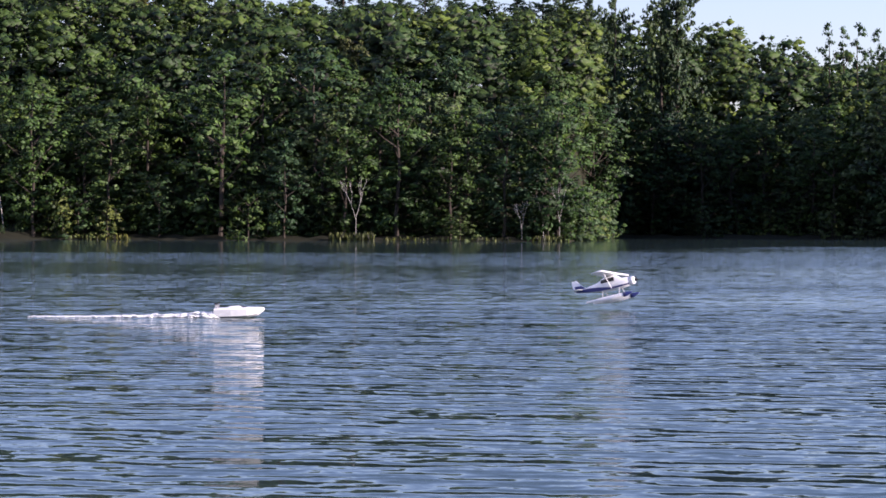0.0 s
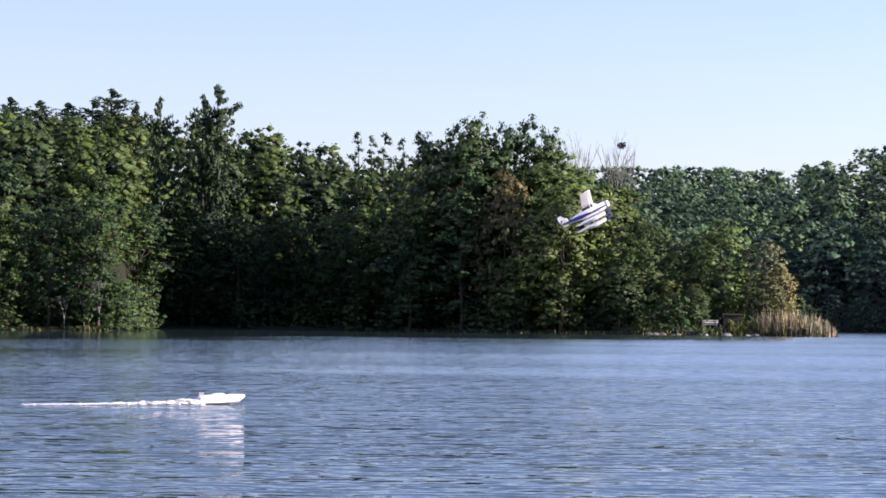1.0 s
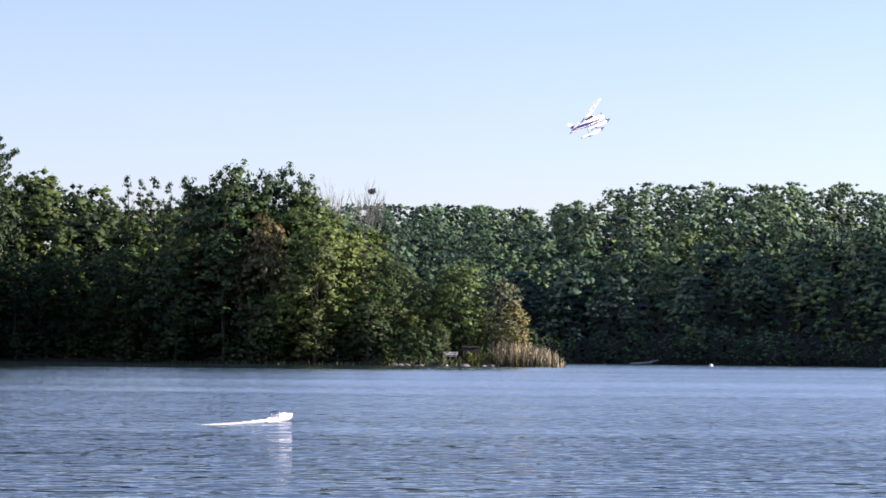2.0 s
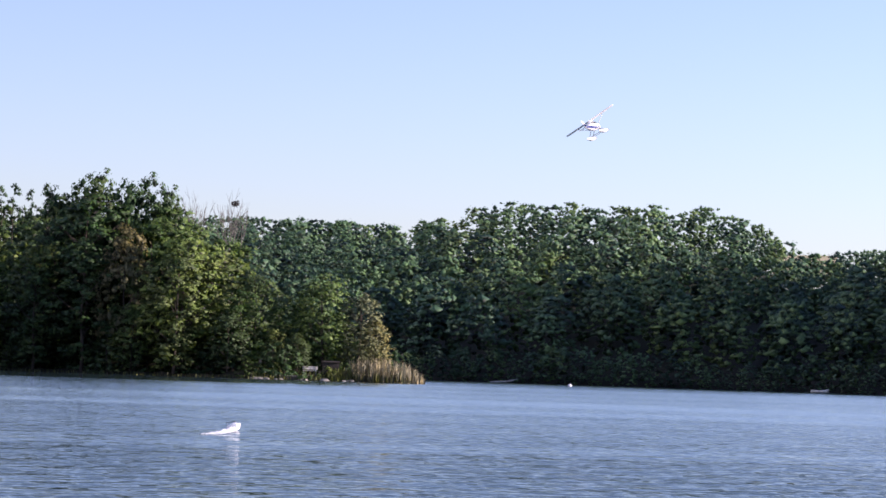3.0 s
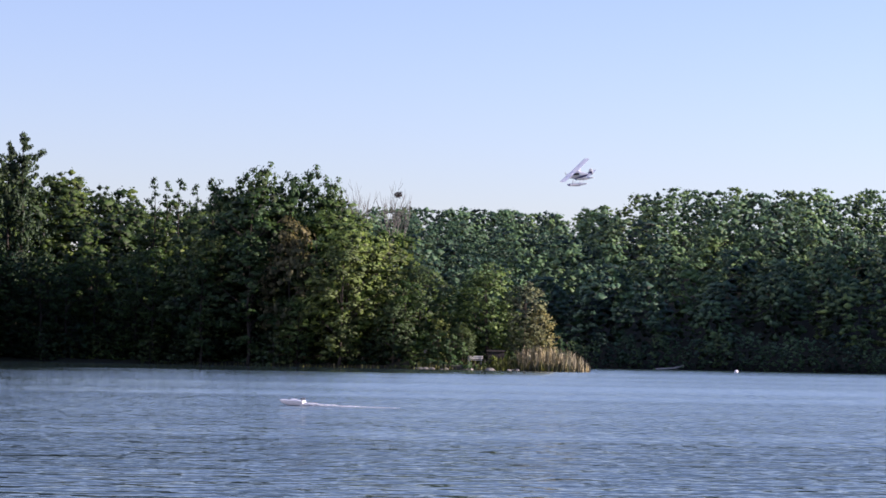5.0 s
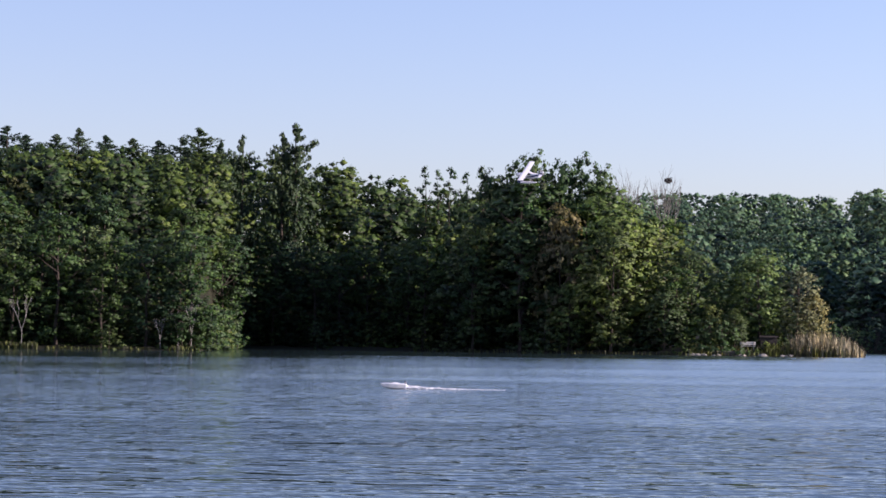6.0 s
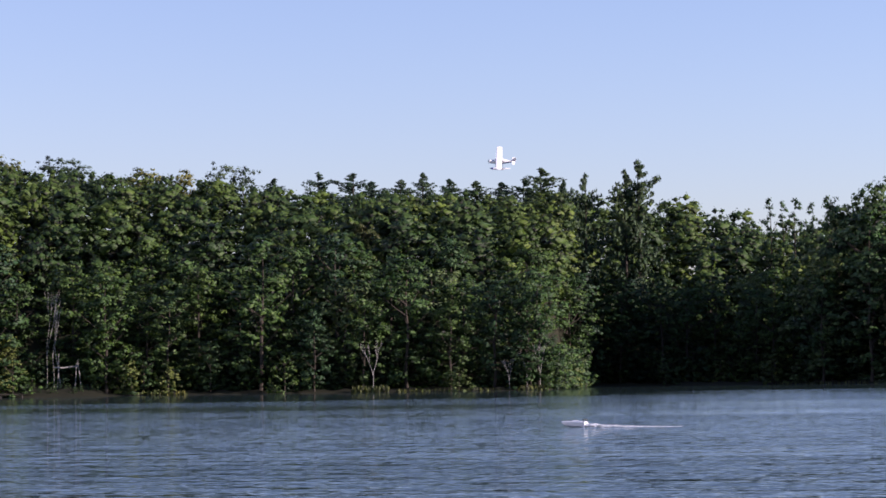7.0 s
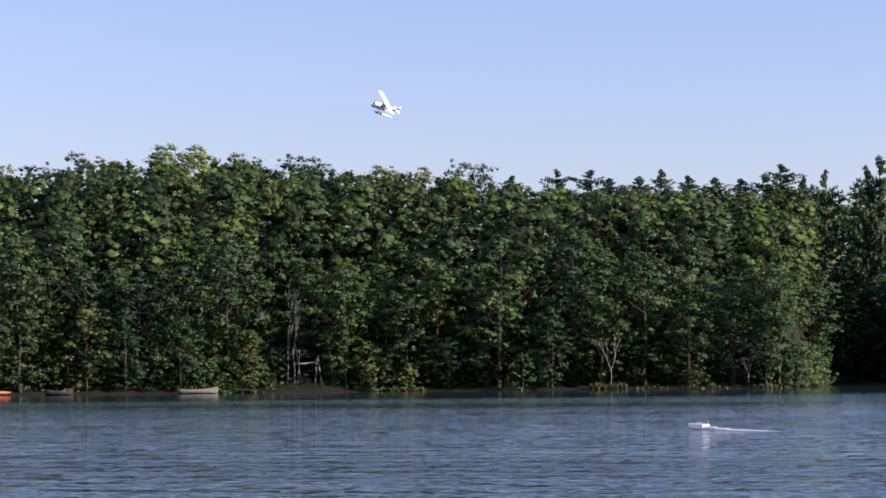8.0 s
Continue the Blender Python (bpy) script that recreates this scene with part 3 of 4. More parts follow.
def woodland(name, label, spots, seed, leaf, clumps, per, size, spread, core, lump, tall=1.12):
    """Many trees further back, as one growth of leaves."""
    rng = np.random.default_rng(seed)
    protos = []
    for k, kind in enumerate(("dome", "dome", "layered", "dome", "dome")):
        c, cr, heart = crown_clumps(rng, kind, 12, spread, clumps, lump)
        protos.append(foliage_arrays(rng, c, cr, per, size, 0.65, core=core, middle=6.5, hearts=heart))
    out, tris, tints, at = [], [], [], 0
    for b, r, h in spots:
        v, f = protos[rng.integers(5)]
        a, sc, wide = rng.uniform(0, 6.28), h / 12, rng.uniform(0.95, 1.25)
        co, si = math.cos(a), math.sin(a)
        x = (v[:, 0] * co - v[:, 1] * si) * sc * wide + r * math.sin(radians(b))
        y = (v[:, 0] * si + v[:, 1] * co) * sc * wide + r * math.cos(radians(b))
        out.append(np.stack([x, y, v[:, 2] * sc * tall - 0.12 * h + float(land(b, r)), v[:, 3] * co - v[:, 4] * si, v[:, 3] * si + v[:, 4] * co, v[:, 5]], -1))
        tris.append(f + at)
        tints.append(np.full(len(v), rng.random()))
        at += len(v)
    ob = link_mesh(name, leafy_mesh(name, np.concatenate(out), np.concatenate(tris), np.concatenate(tints)), leaf)
    return tagged(ob, label, "woodland", kind="stuff")


def far_woods():
    spots = []
    r = 397.0
    while r < 730:
        b = -4.0
        while b < 19.5:
            step = 9.0 + (r - 397) * 0.010
            b += math.degrees(step / r) * rnd.uniform(0.75, 1.25)
            rr = r + rnd.uniform(-3, 3)
            if rr < float(shore_at(b)) + 2 or rr > float(far_ridge(b)) + 12 or (b < 6.0 and rr < 400):
                continue
            if 13.9 < b < 15.2 and rr > 590:
                continue
            z = float(land(b, rr))
            cap = EYE + rr * math.tan(radians(float(far_sky(b)) + (0.11 if b < 13.3 else -0.02))) - z
            h = min(rnd.uniform(9.5, 14.5), cap * rnd.uniform(0.95, 1.04))
            if h > 3:
                spots.append((b, rr, h))
        r += 8.0 + (r - 397) * 0.012
    # low growth along the far waterline
    b = 5.3
    while b < 19:
        b += rnd.uniform(0.16, 0.34)
        spots.append((b, float(shore_at(b)) + rnd.uniform(-0.2, 1.2), rnd.uniform(3.0, 6.0)))
    return spots


front_woods()
woodland("hillside_wood", "dense green mixed woodland rising up the hillside", wood, 21, M_WOOD, 96, 8, 0.30, 3.4, 0.80, 0.54)
woodland("far_wood", "distant green woodland on hills across the lake", far_woods(), 22, M_FAR_HAZED, 84, 5, 0.32, 4.3, 0.80, 0.44, 1.17)


# ---------------------------------------------------------------- single trees that stand out
def pine():
    rng = np.random.default_rng(31)
    root = tagged(new("pine_tree"), "dark green pine tree standing above the woodland", "tree")
    part("trunk", tube([(0, 0, -0.3), (0.1, 0, 6), (0.05, 0.1, 11.7)], [0.26, 0.18, 0.03], 7), M_BARK, root)
    c, cr = [], []
    for k in range(96):
        z = 2.6 + 9.2 * (k / 95) ** 0.9 + rng.normal() * 0.3
        reach = np.interp(z, [3, 6, 9, 10.6, 11.8], [2.4, 2.7, 2.3, 1.7, 0.35]) * rng.uniform(0.25, 1.25)
        a = rng.uniform(0, 6.28)
        for u in (0.3, 0.6, 0.85, 1.05):
            c.append((math.cos(a) * reach * u, math.sin(a) * reach * u, z + reach * u * u * 0.22))
            cr.append(0.22 + 0.09 * reach * (1.2 - u))
    link_mesh("crown", leafy_mesh("crown", *foliage_arrays(rng, np.array(c), np.array(cr), 9, 0.22, 0.7)), M_NEEDLE, root)
    root["grown"] = (12.1, 2.5)
    return root


def bare_tree(label, bark, seed, h=9.0, r=0.14, depth=4, spread=0.75):
    """A leafless tree: a stem that forks again and again."""
    rnd2 = random.Random(seed)
    root = tagged(new("bare_tree"), label, "tree")
    stem, twigs = bmesh.new(), bmesh.new()

    def grow(p, d, ln, rad, level):
        bend = Vector((rnd2.uniform(-0.2, 0.2), rnd2.uniform(-0.2, 0.2), 0.1))
        q = p + d * ln * 0.5
        e = q + (d + bend).normalized() * ln * 0.5
        add_tube(stem if level < 2 else twigs, [p, q, e], [rad, rad * 0.82, rad * 0.62], 6 if level < 2 else 4)
        if level < depth:
            for k in range(rnd2.choice([2, 3, 3])):
                w = Vector((rnd2.uniform(-1, 1), rnd2.uniform(-1, 1), rnd2.uniform(-0.1, 0.6)))
                grow(e - d * ln * rnd2.uniform(0, 0.25), (d + w * spread).normalized(), ln * rnd2.uniform(0.55, 0.8), rad * 0.63, level + 1)

    grow(Vector((0, 0, -0.3)), Vector((0, 0, 1)), h * 0.42, r, 0)
    part("trunk", stem, bark, root)
    tagged(part("branchwork", twigs, bark, root), kind="stuff")
    tips = [o.data.vertices for o in root.children]
    root["grown"] = (max(v.co.z for m in tips for v in m), max(v.co.xy.length for m in tips for v in m))
    return root


LIME_BUSH = tree("shrub", "small bright yellow-green shrub at the point's edge", "shrub", "bush", 4, 2.2, M_LEAF_LIME, 49, clumps=60, per=12, size=0.30, limbs=4)
OAK = tree("oak_tree", "large spreading green oak with a domed crown", "tree", "round", 14, 4.2, M_LEAF_DEEP, 41, clumps=360, per=13, size=0.24, lump=0.44)
OLIVE = tree("broadleaf_tree", "olive green tree turning yellow on the lake point", "tree", "dome", 10, 3.4, M_LEAF_OLIVE, 42, clumps=220, per=13, size=0.23)
THIN = tree("slender_tree", "slender dark tree with sparse see-through foliage", "tree", "tall", 13, 1.7, M_LEAF_DEEP, 43, clumps=110, per=9, size=0.24, limbs=9, lump=0.62)
BROWN = tree("browning_tree", "round tree with brownish olive autumn foliage", "tree", "dome", 9, 3.4, M_LEAF_BROWN, 44, clumps=220, per=13, size=0.23)
WILLOW = tree("willow_tree", "pale tan willow with thin autumn leaves by the water", "tree", "dome", 8, 2.3, M_LEAF_TAN, 45, clumps=240, per=9, size=0.17, limbs=9)
LIME = tree("broadleaf_tree", "bright yellow-green tree on the lake point", "tree", "dome", 10, 3.0, M_LEAF_LIME, 46, clumps=220, per=13, size=0.23)
GOLD = tree("yellowing_tree", "tree with yellowing autumn leaves on the hilltop", "tree", "round", 12, 3.6, M_LEAF_YELLOW, 47, clumps=220, per=13, size=0.23)
DARK = tree("dark_tree", "dark green round tree standing on the hilltop", "tree", "round", 12, 3.8, M_NEEDLE, 48, clumps=220, per=13, size=0.23)
PINE = pine()
BARE = bare_tree("leafless grey tree with fine forked twigs", M_GREY_BARK, 5, 9, 0.12, 5, 0.85)
DEAD = bare_tree("pale dead tree with thin broken branches", M_PALE_BARK, 8, 9, 0.06, 4, 0.4)
SNAG = bare_tree("low pale dead branches leaning over the water", M_PALE_BARK, 9, 3, 0.028, 4, 0.9)


def point_woods():
    """Trees on the point, each row standing behind and above the one before it."""
    for k, (back, up) in enumerate(((3.5, 0.40), (7.5, 0.60), (12.0, 0.80), (17.0, 0.98))):
        b = -2.9 + 0.2 * k
        while b < 3.05 - 0.25 * k:
            r = float(shore_at(b)) + back + rnd.uniform(-1.5, 1.5)
            share = max(up, 0.78 + 0.06 * k) if b < 0.9 else up
            if k < 2 and -1.5 < b < -0.35:
                share *= 0.5 + 0.1 * k
            h = EYE + r * math.tan(radians(float(near_sky(b)) * (share + rnd.uniform(-0.09, 0.05)))) - float(land(b, r))
            if b < -0.9:
                kind = rnd.choice([BROAD[0], BROAD[1], BROAD[3], BROAD[4]])
            else:
                kind = rnd.choice([LIME, LIME, BROAD[4], BROAD[0], OLIVE, OLIVE])
            if h > 2.5:
                fit = h / kind["grown"][0]
                put(kind, place_at(b, r, None, rnd.uniform(0, 6.28), fit * rnd.uniform(0.95, 1.15), rnd.uniform(0.92, 1.0)))
            b += math.degrees(min(6.0, 0.42 * h + 1.2) / r) * rnd.uniform(0.75, 1.2)


def single_trees():
    point_woods()
    for b, r, e, w in ((-1.7, 289, 4.42, 9.0), (-0.75, 288, 4.36, 9.5), (-2.4, 290, 3.98, 7.0), (-0.1, 286, 4.1, 8.0)):
        specimen(OAK, b, r, e, w)
    for b, r, e, w in ((-4.05, 318, 3.98, 3.2), (-3.75, 320, 3.9, 2.8), (-3.45, 316, 3.96, 3.4), (-3.1, 318, 3.85, 2.8), (-2.75, 312, 4.0, 3.4)):
        specimen(THIN, b, r, e, w)
    specimen(BROWN, -0.9, 277.5, 3.2, 8.5)
    for k in range(14):
        b = 2.5 + k * 0.2
        put(BUSH[k % 3], place_at(b, 277 + rnd.uniform(-1, 1), None, rnd.uniform(0, 6.28), rnd.uniform(0.7, 1.0)))
    specimen(LIME, 3.6, 271.5, 2.2, 8.0)
    specimen(OAK, 3.3, 279, 1.95, 6.0)
    for b, back, size, tall in ((3.72, 1.6, 0.30, 1.0), (3.92, 1.2, 0.24, 0.8), (3.52, 1.3, 0.18, 0.7), (2.15, 1.0, 0.2, 0.9)):
        put(LIME_BUSH, place_at(b, float(shore_at(b)) + back, None, rnd.uniform(0, 6.28), size, tall))
    specimen(WILLOW, 4.45, 270.5, 1.78, 6.6)
    specimen(WILLOW, 4.8, 270.5, 1.15, 4.4)
    for b, e in ((-15.3, 4.62), (-14.3, 4.58), (-13.5, 4.6), (-13.1, 4.45), (-12.4, 4.45), (-11.9, 4.62), (-11.3, 4.5), (-10.7, 4.45), (-10.1, 4.5), (-9.6, 4.45), (-9.2, 4.62), (-8.7, 4.42), (-8.2, 4.58), (-7.3, 4.6), (-7.0, 4.72)):
        specimen(PINE, b, 303 + rnd.uniform(-5, 5), e + rnd.uniform(-0.1, 0.12), rnd.uniform(4.0, 6.5))
    for b, e, w in ((-20.3, 5.16, 7.5), (-19.7, 5.02, 7.0), (-16.5, 5.0, 6.0), (-16.0, 4.9, 5.5), (-26.0, 4.95, 7.0)):
        specimen(DARK, b, 303, e, w)
    for b, e, w in ((-25.0, 5.2, 7.5), (-24.4, 5.02, 6.5), (-21.4, 5.18, 6.5), (-18.3, 4.9, 7.0), (-17.4, 4.85, 5.5), (-27.0, 4.9, 7.0)):
        specimen(GOLD, b, 302, e, w)
    specimen(GOLD, -13.3, 262, 3.6, 4.0)
    for b, e, w in ((-23.2, 5.38, 8.0), (-22.5, 5.36, 7.5)):
        specimen(LIME, b, 300, e, w)
    for b, e, r in ((0.5, 4.0, 288), (1.48, 3.97, 288)):
        specimen(BARE, b, r, e + 0.06, 8.0)
    for b, e, r in ((-20.45, 1.95, 249.5), (-20.3, 1.6, 249)):
        specimen(DEAD, b, r, e + 0.15, 2.8)
    for b, e, r, w in ((-10.0, 0.45, 237, 2.5), (-9.6, 0.6, 237.5, 2.2), (-13.1, 0.9, 238, 2.6), (-9.3, 0.8, 237, 2.0)):
        specimen(SNAG, b, r, e, w)


single_trees()


# ---------------------------------------------------------------- the shore's small things
def blades(name, label, category, material, spots, seed):
    """Upright blades: bearing, distance, height, at the ground."""
    rng = np.random.default_rng(seed)
    q = []
    for b, r, h, w in spots:
        x, y, z = r * math.sin(radians(b)), r * math.cos(radians(b)), max(float(land(b, r)), -0.05) - 0.05
        a = rng.uniform(0, 6.28)
        dx, dy = math.cos(a) * w, math.sin(a) * w
        lx, ly = rng.normal(0, 0.10 * h, 2)
        f = Vector((math.cos(a * 7), math.sin(a * 7), 0.5)).normalized()
        q.append([(x - dx, y - dy, z, *f), (x + dx, y + dy, z, *f), (x + lx + dx * 0.8, y + ly + dy * 0.8, z + h * 0.8, *f), (x + lx * 1.3, y + ly * 1.3, z + h, *f)])
    base = np.arange(len(q))[:, None] * 4
    me = leafy_mesh(name, np.array(q).reshape(-1, 6), np.concatenate([base + np.array([0, 1, 2]), base + np.array([0, 2, 3])]))
    return tagged(link_mesh(name, me, material), label, category, kind="stuff")


def lake_edge():
    reeds = [(rnd.uniform(4.3, 5.95), rnd.uniform(265.6, 270), 0, 0) for _ in range(1000)]
    reeds = [(b, r, float(np.interp(b, [4.3, 4.6, 5.2, 5.6, 5.95], [1.8, 2.3, 2.6, 2.2, 0.8])) * rnd.uniform(0.55, 1.12), rnd.uniform(0.015, 0.045)) for b, r, _, _ in reeds]
    blades("reed_bed", "tall dry straw-coloured reeds at the point's edge", "reeds", M_REED, reeds, 51)
    grass = []
    for lo, hi, n, h, off in ((-13.6, -12.75, 420, 0.65, 1.2), (-12.6, -10.2, 300, 0.35, 0.8), (-18.2, -17.3, 160, 0.5, 0.8), (2.0, 4.3, 900, 0.38, 4.5), (3.75, 4.35, 520, 0.9, 3.0), (2.0, 2.7, 260, 0.8, 3.0), (-9.8, -9.2, 120, 0.5, 0.8), (-4, 2, 300, 0.4, 0.8)):
        for _ in range(n):
            b = rnd.uniform(lo, hi)
            grass.append((b, float(shore_at(b)) + rnd.uniform(0.0, off), h * rnd.uniform(0.4, 1.1), rnd.uniform(0.03, 0.08)))
    for _ in range(450):
        b = rnd.uniform(4.2, 5.6)
        grass.append((b, rnd.uniform(265.4, 269), rnd.uniform(0.5, 1.3), rnd.uniform(0.03, 0.06)))
    blades("shore_grass", "yellow-green grass tufts along the water's edge", "grass", M_GRASS, grass, 52)
    # stones at the point
    for k in range(26):
        rng = random.Random(100 + k)
        b = rng.uniform(2.0, 4.35)
        bm = bmesh.new()
        bmesh.ops.create_icosphere(bm, subdivisions=2, radius=1)
        size = rng.uniform(0.15, 0.42)
        for v in bm.verts:
            v.co *= 1 + 0.35 * noise.noise(v.co * 1.3 + Vector((k * 7.1, 0, 0)))
            v.co = Vector((v.co.x * size * 1.4, v.co.y * size, v.co.z * size * 0.6))
        ob = part("stone", bm, M_STONE)
        tagged(ob, "pale grey rounded stone at the water's edge", "stone", "stones on the point")
        ob.matrix_basis = place_at(b, float(shore_at(b)) + rng.uniform(-0.2, 0.7), 0.05, rng.uniform(0, 3))


def bench():
    root = tagged(new("park_bench"), "weathered white wooden bench on the grassy point", "bench")
    for k in range(3):
        part("seat_slat", box(0, -0.16 + 0.15 * k, 0.46, 1.6, 0.12, 0.045, 0.006), M_OLD_WHITE, root)
    for z in (0.66, 0.84):
        part("back_slat", box(0, 0.26 + (z - 0.66) * 0.3, z, 1.6, 0.04, 0.13, 0.006), M_OLD_WHITE, root)
    for x in (-0.62, 0.62):
        part("leg", box(x, -0.15, 0.20, 0.08, 0.08, 0.50, 0.006), M_GREY_WOOD, root)
        part("back_post", box(x, 0.24, 0.42, 0.08, 0.07, 0.98, 0.006), M_GREY_WOOD, root)
    root.matrix_basis = place_at(3.33, 267.0, None, radians(-3.2))
    return root


def hut():
    root = tagged(new("garden_shed"), "small dark timber shed under trees on the point", "shed")
    for k in range(8):
        part("wall_board", box(-0.77 + 0.22 * k, -0.7, 0.62, 0.205, 0.04, 1.35, 0.005), M_DARK_WOOD, root)
    for x in (-0.86, 0.86):
        part("side_wall", box(x, 0, 0.62, 0.05, 1.4, 1.35, 0.005), M_DARK_WOOD, root)
    part("back_wall", box(0, 0.7, 0.62, 1.7, 0.05, 1.35), M_DARK_WOOD, root)
    part("roof", box(0, 0, 1.38, 2.0, 1.8, 0.07, 0.01, Matrix.Rotation(radians(5), 4, "X")), M_DARK_WOOD, root)
    root.matrix_basis = place_at(3.80, 268.6, None, radians(-4))
    return root


def fishing_frame():
    root = tagged(new("wooden_frame"), "bleached frame of thin splayed poles and a crossbar on the bank", "frame")
    for foot, top, back in (((-0.48, 0), (-1.12, 4.1), 0.0), ((-0.86, 0.1), (-0.70, 3.4), 0.25), ((0.82, 0.05), (0.98, 2.5), 0.0), ((1.45, 0), (1.10, 2.75), 0.2)):
        mid = ((foot[0] + top[0]) / 2 + 0.03, back, (top[1] - 0.2) / 2)
        part("pole", tube([(foot[0], back, foot[1] - 0.25), mid, (top[0], back, top[1])], [0.040, 0.036, 0.026], 7), M_PALE_BARK, root)
    part("crossbar", tube([(-1.25, 0.1, 2.08), (-0.3, 0.12, 2.02), (0.5, 0.12, 2.12), (1.22, 0.1, 2.16)], [0.055, 0.07, 0.06, 0.055], 7), M_PALE_BARK, root)
    part("lashing", tube([(0.92, 0.08, 2.02), (1.0, 0.09, 2.16), (1.08, 0.08, 2.28)], [0.10, 0.13, 0.09], 8), M_PALE_BARK, root, "pale bound joint")
    root.matrix_basis = place_at(-20.03, 248.0, None, radians(20))
    return root


def embankment():
    """A low dark stone edging with a paler coping, west of the bench."""
    root = tagged(new("stone_edging"), "low dark stone edging with pale coping on the point", "wall")
    rng = random.Random(77)
    x = -1.9
    while x < 1.9:
        w = rng.uniform(0.26, 0.46)
        part("stone", box(x + w / 2, rng.uniform(-0.03, 0.03), 0.16, w - 0.02, 0.34, rng.uniform(0.46, 0.54), 0.035), M_DARK_STONE, root)
        x += w
    x = -1.9
    while x < 1.85:
        w = rng.uniform(0.5, 0.8)
        part("coping_stone", box(x + w / 2, 0, 0.455 + rng.uniform(-0.01, 0.01), w - 0.015, 0.40, 0.07, 0.015), M_STONE, root, "pale flat coping stone")
        x += w
    root.matrix_basis = place_at(2.72, float(shore_at(2.72)) + 0.55, 0.0, radians(-3))
    return root


def rowing_boat(label, material, bearing, r, length, turn):
    root = tagged(new("rowing_boat"), label, "boat")
    out, inn = [], []
    for k in range(9):
        u = k / 8
        x = (u - 0.5) * length
        w = 0.62 * math.sin(math.pi * min(0.98, 0.16 + u * 0.82)) ** 0.6
        sheer = 0.42 + 0.18 * (u - 0.4) ** 2 * 4
        out.append([(x, -w, sheer), (x, -w * 0.85, 0.12), (x, 0, 0.0), (x, w * 0.85, 0.12), (x, w, sheer), (x, w - 0.05, sheer), (x, w * 0.75, 0.16), (x, 0, 0.07), (x, -w * 0.75, 0.16), (x, -w + 0.05, sheer)])
    part("hull", loft(out), material, root, "", True)
    for x in (-0.25, 0.22):
        part("thwart", box(x * length, 0, 0.33, 0.24, 1.0, 0.04, 0.005), M_GREY_WOOD, root)
    root.matrix_basis = place_at(bearing, r, 0.0, radians(turn))
    return root


def jetty():
    root = tagged(new("jetty"), "low weathered plank landing stage at the bank", "jetty")
    for k in range(10):
        part("plank", box(-1.1 + 0.245 * k, 0, 0.30, 0.22, 1.6, 0.05, 0.004), M_DARK_WOOD, root)
    for x in (-1.0, 1.0):
        for y in (-0.6, 0.6):
            part("pile", tube([(x, y, -0.8), (x, y, 0.28)], [0.07, 0.07], 7), M_DARK_WOOD, root)
    root.matrix_basis = place_at(-21.25, 241.2, 0.0, radians(21))
    return root


def kayak():
    root = tagged(new("kayak"), "orange plastic kayak drawn up on the bank", "boat")
    part("hull", loft([ring(-1.4, 0.05, 0.10, 0.18, 10), ring(-0.9, 0.45, 0.02, 0.28, 10), ring(0, 0.62, 0.0, 0.30, 10), ring(0.9, 0.45, 0.02, 0.28, 10), ring(1.4, 0.05, 0.10, 0.2, 10)]), M_ORANGE, root, "", True)
    part("cockpit_rim", loft([ring(-0.4, 0.2, 0.28, 0.32, 10), ring(0, 0.42, 0.28, 0.33, 10), ring(0.4, 0.2, 0.28, 0.32, 10)]), M_BLACK, root, "black cockpit rim")
    root.matrix_basis = place_at(-27.0, 241.0, 0.15, radians(40))
    return root


def driftwood():
    root = tagged(new("driftwood"), "bleached fallen branch lying in the shallow water", "log")
    part("log", tube([(-2.2, 0, 0.1), (-0.6, 0.2, 0.18), (1.0, 0, 0.3), (2.2, 0.1, 0.75)], [0.12, 0.15, 0.11, 0.04], 7), M_PALE_BARK, root)
    part("branch", tube([(0.2, 0, 0.2), (0.9, -0.3, 0.5), (1.5, -0.4, 0.6)], [0.07, 0.05, 0.02], 6), M_PALE_BARK, root)
    root.matrix_basis = place_at(7.75, 389, 0.0, 0.1)
    return root


def buoy():
    root = tagged(new("buoy"), "small white buoy floating on the lake", "buoy")
    part("float_ball", loft([[(math.cos(q) * rr, math.sin(q) * rr, z) for q in (k * math.pi / 5 for k in range(10))] for z, rr in ((-0.15, 0.1), (-0.05, 0.24), (0.1, 0.28), (0.25, 0.22), (0.33, 0.08))]), M_WHITE, root, "", True)
    part("eye", box(0, 0, 0.37, 0.06, 0.02, 0.08, 0.004), M_GREY, root)
    root.matrix_basis = place_at(9.25, 335, 0.0)
    return root


def field():
    """The dry meadow on the far ridge."""
    A, Rr = np.meshgrid(np.linspace(13.75, 15.2, 14), np.linspace(585, 700, 12), indexing="ij")
    Z = EYE + Rr * np.tan(np.radians(2.36 + 0.55 * ease((Rr - 585) / 90))) - 0.05 * (Rr - 585) * (Rr > 690)
    V = np.stack([Rr * np.sin(np.radians(A)), Rr * np.cos(np.radians(A)), Z], -1).reshape(-1, 3)
    i, j = np.meshgrid(np.arange(13), np.arange(11), indexing="ij")
    Fs = np.stack([i * 12 + j, i * 12 + j + 1, (i + 1) * 12 + j + 1, (i + 1) * 12 + j], -1).reshape(-1, 4)
    return tagged(link_mesh("field", array_mesh("field", V, Fs), M_FIELD), "dry straw-coloured meadow on the far ridge", "field", kind="structure")


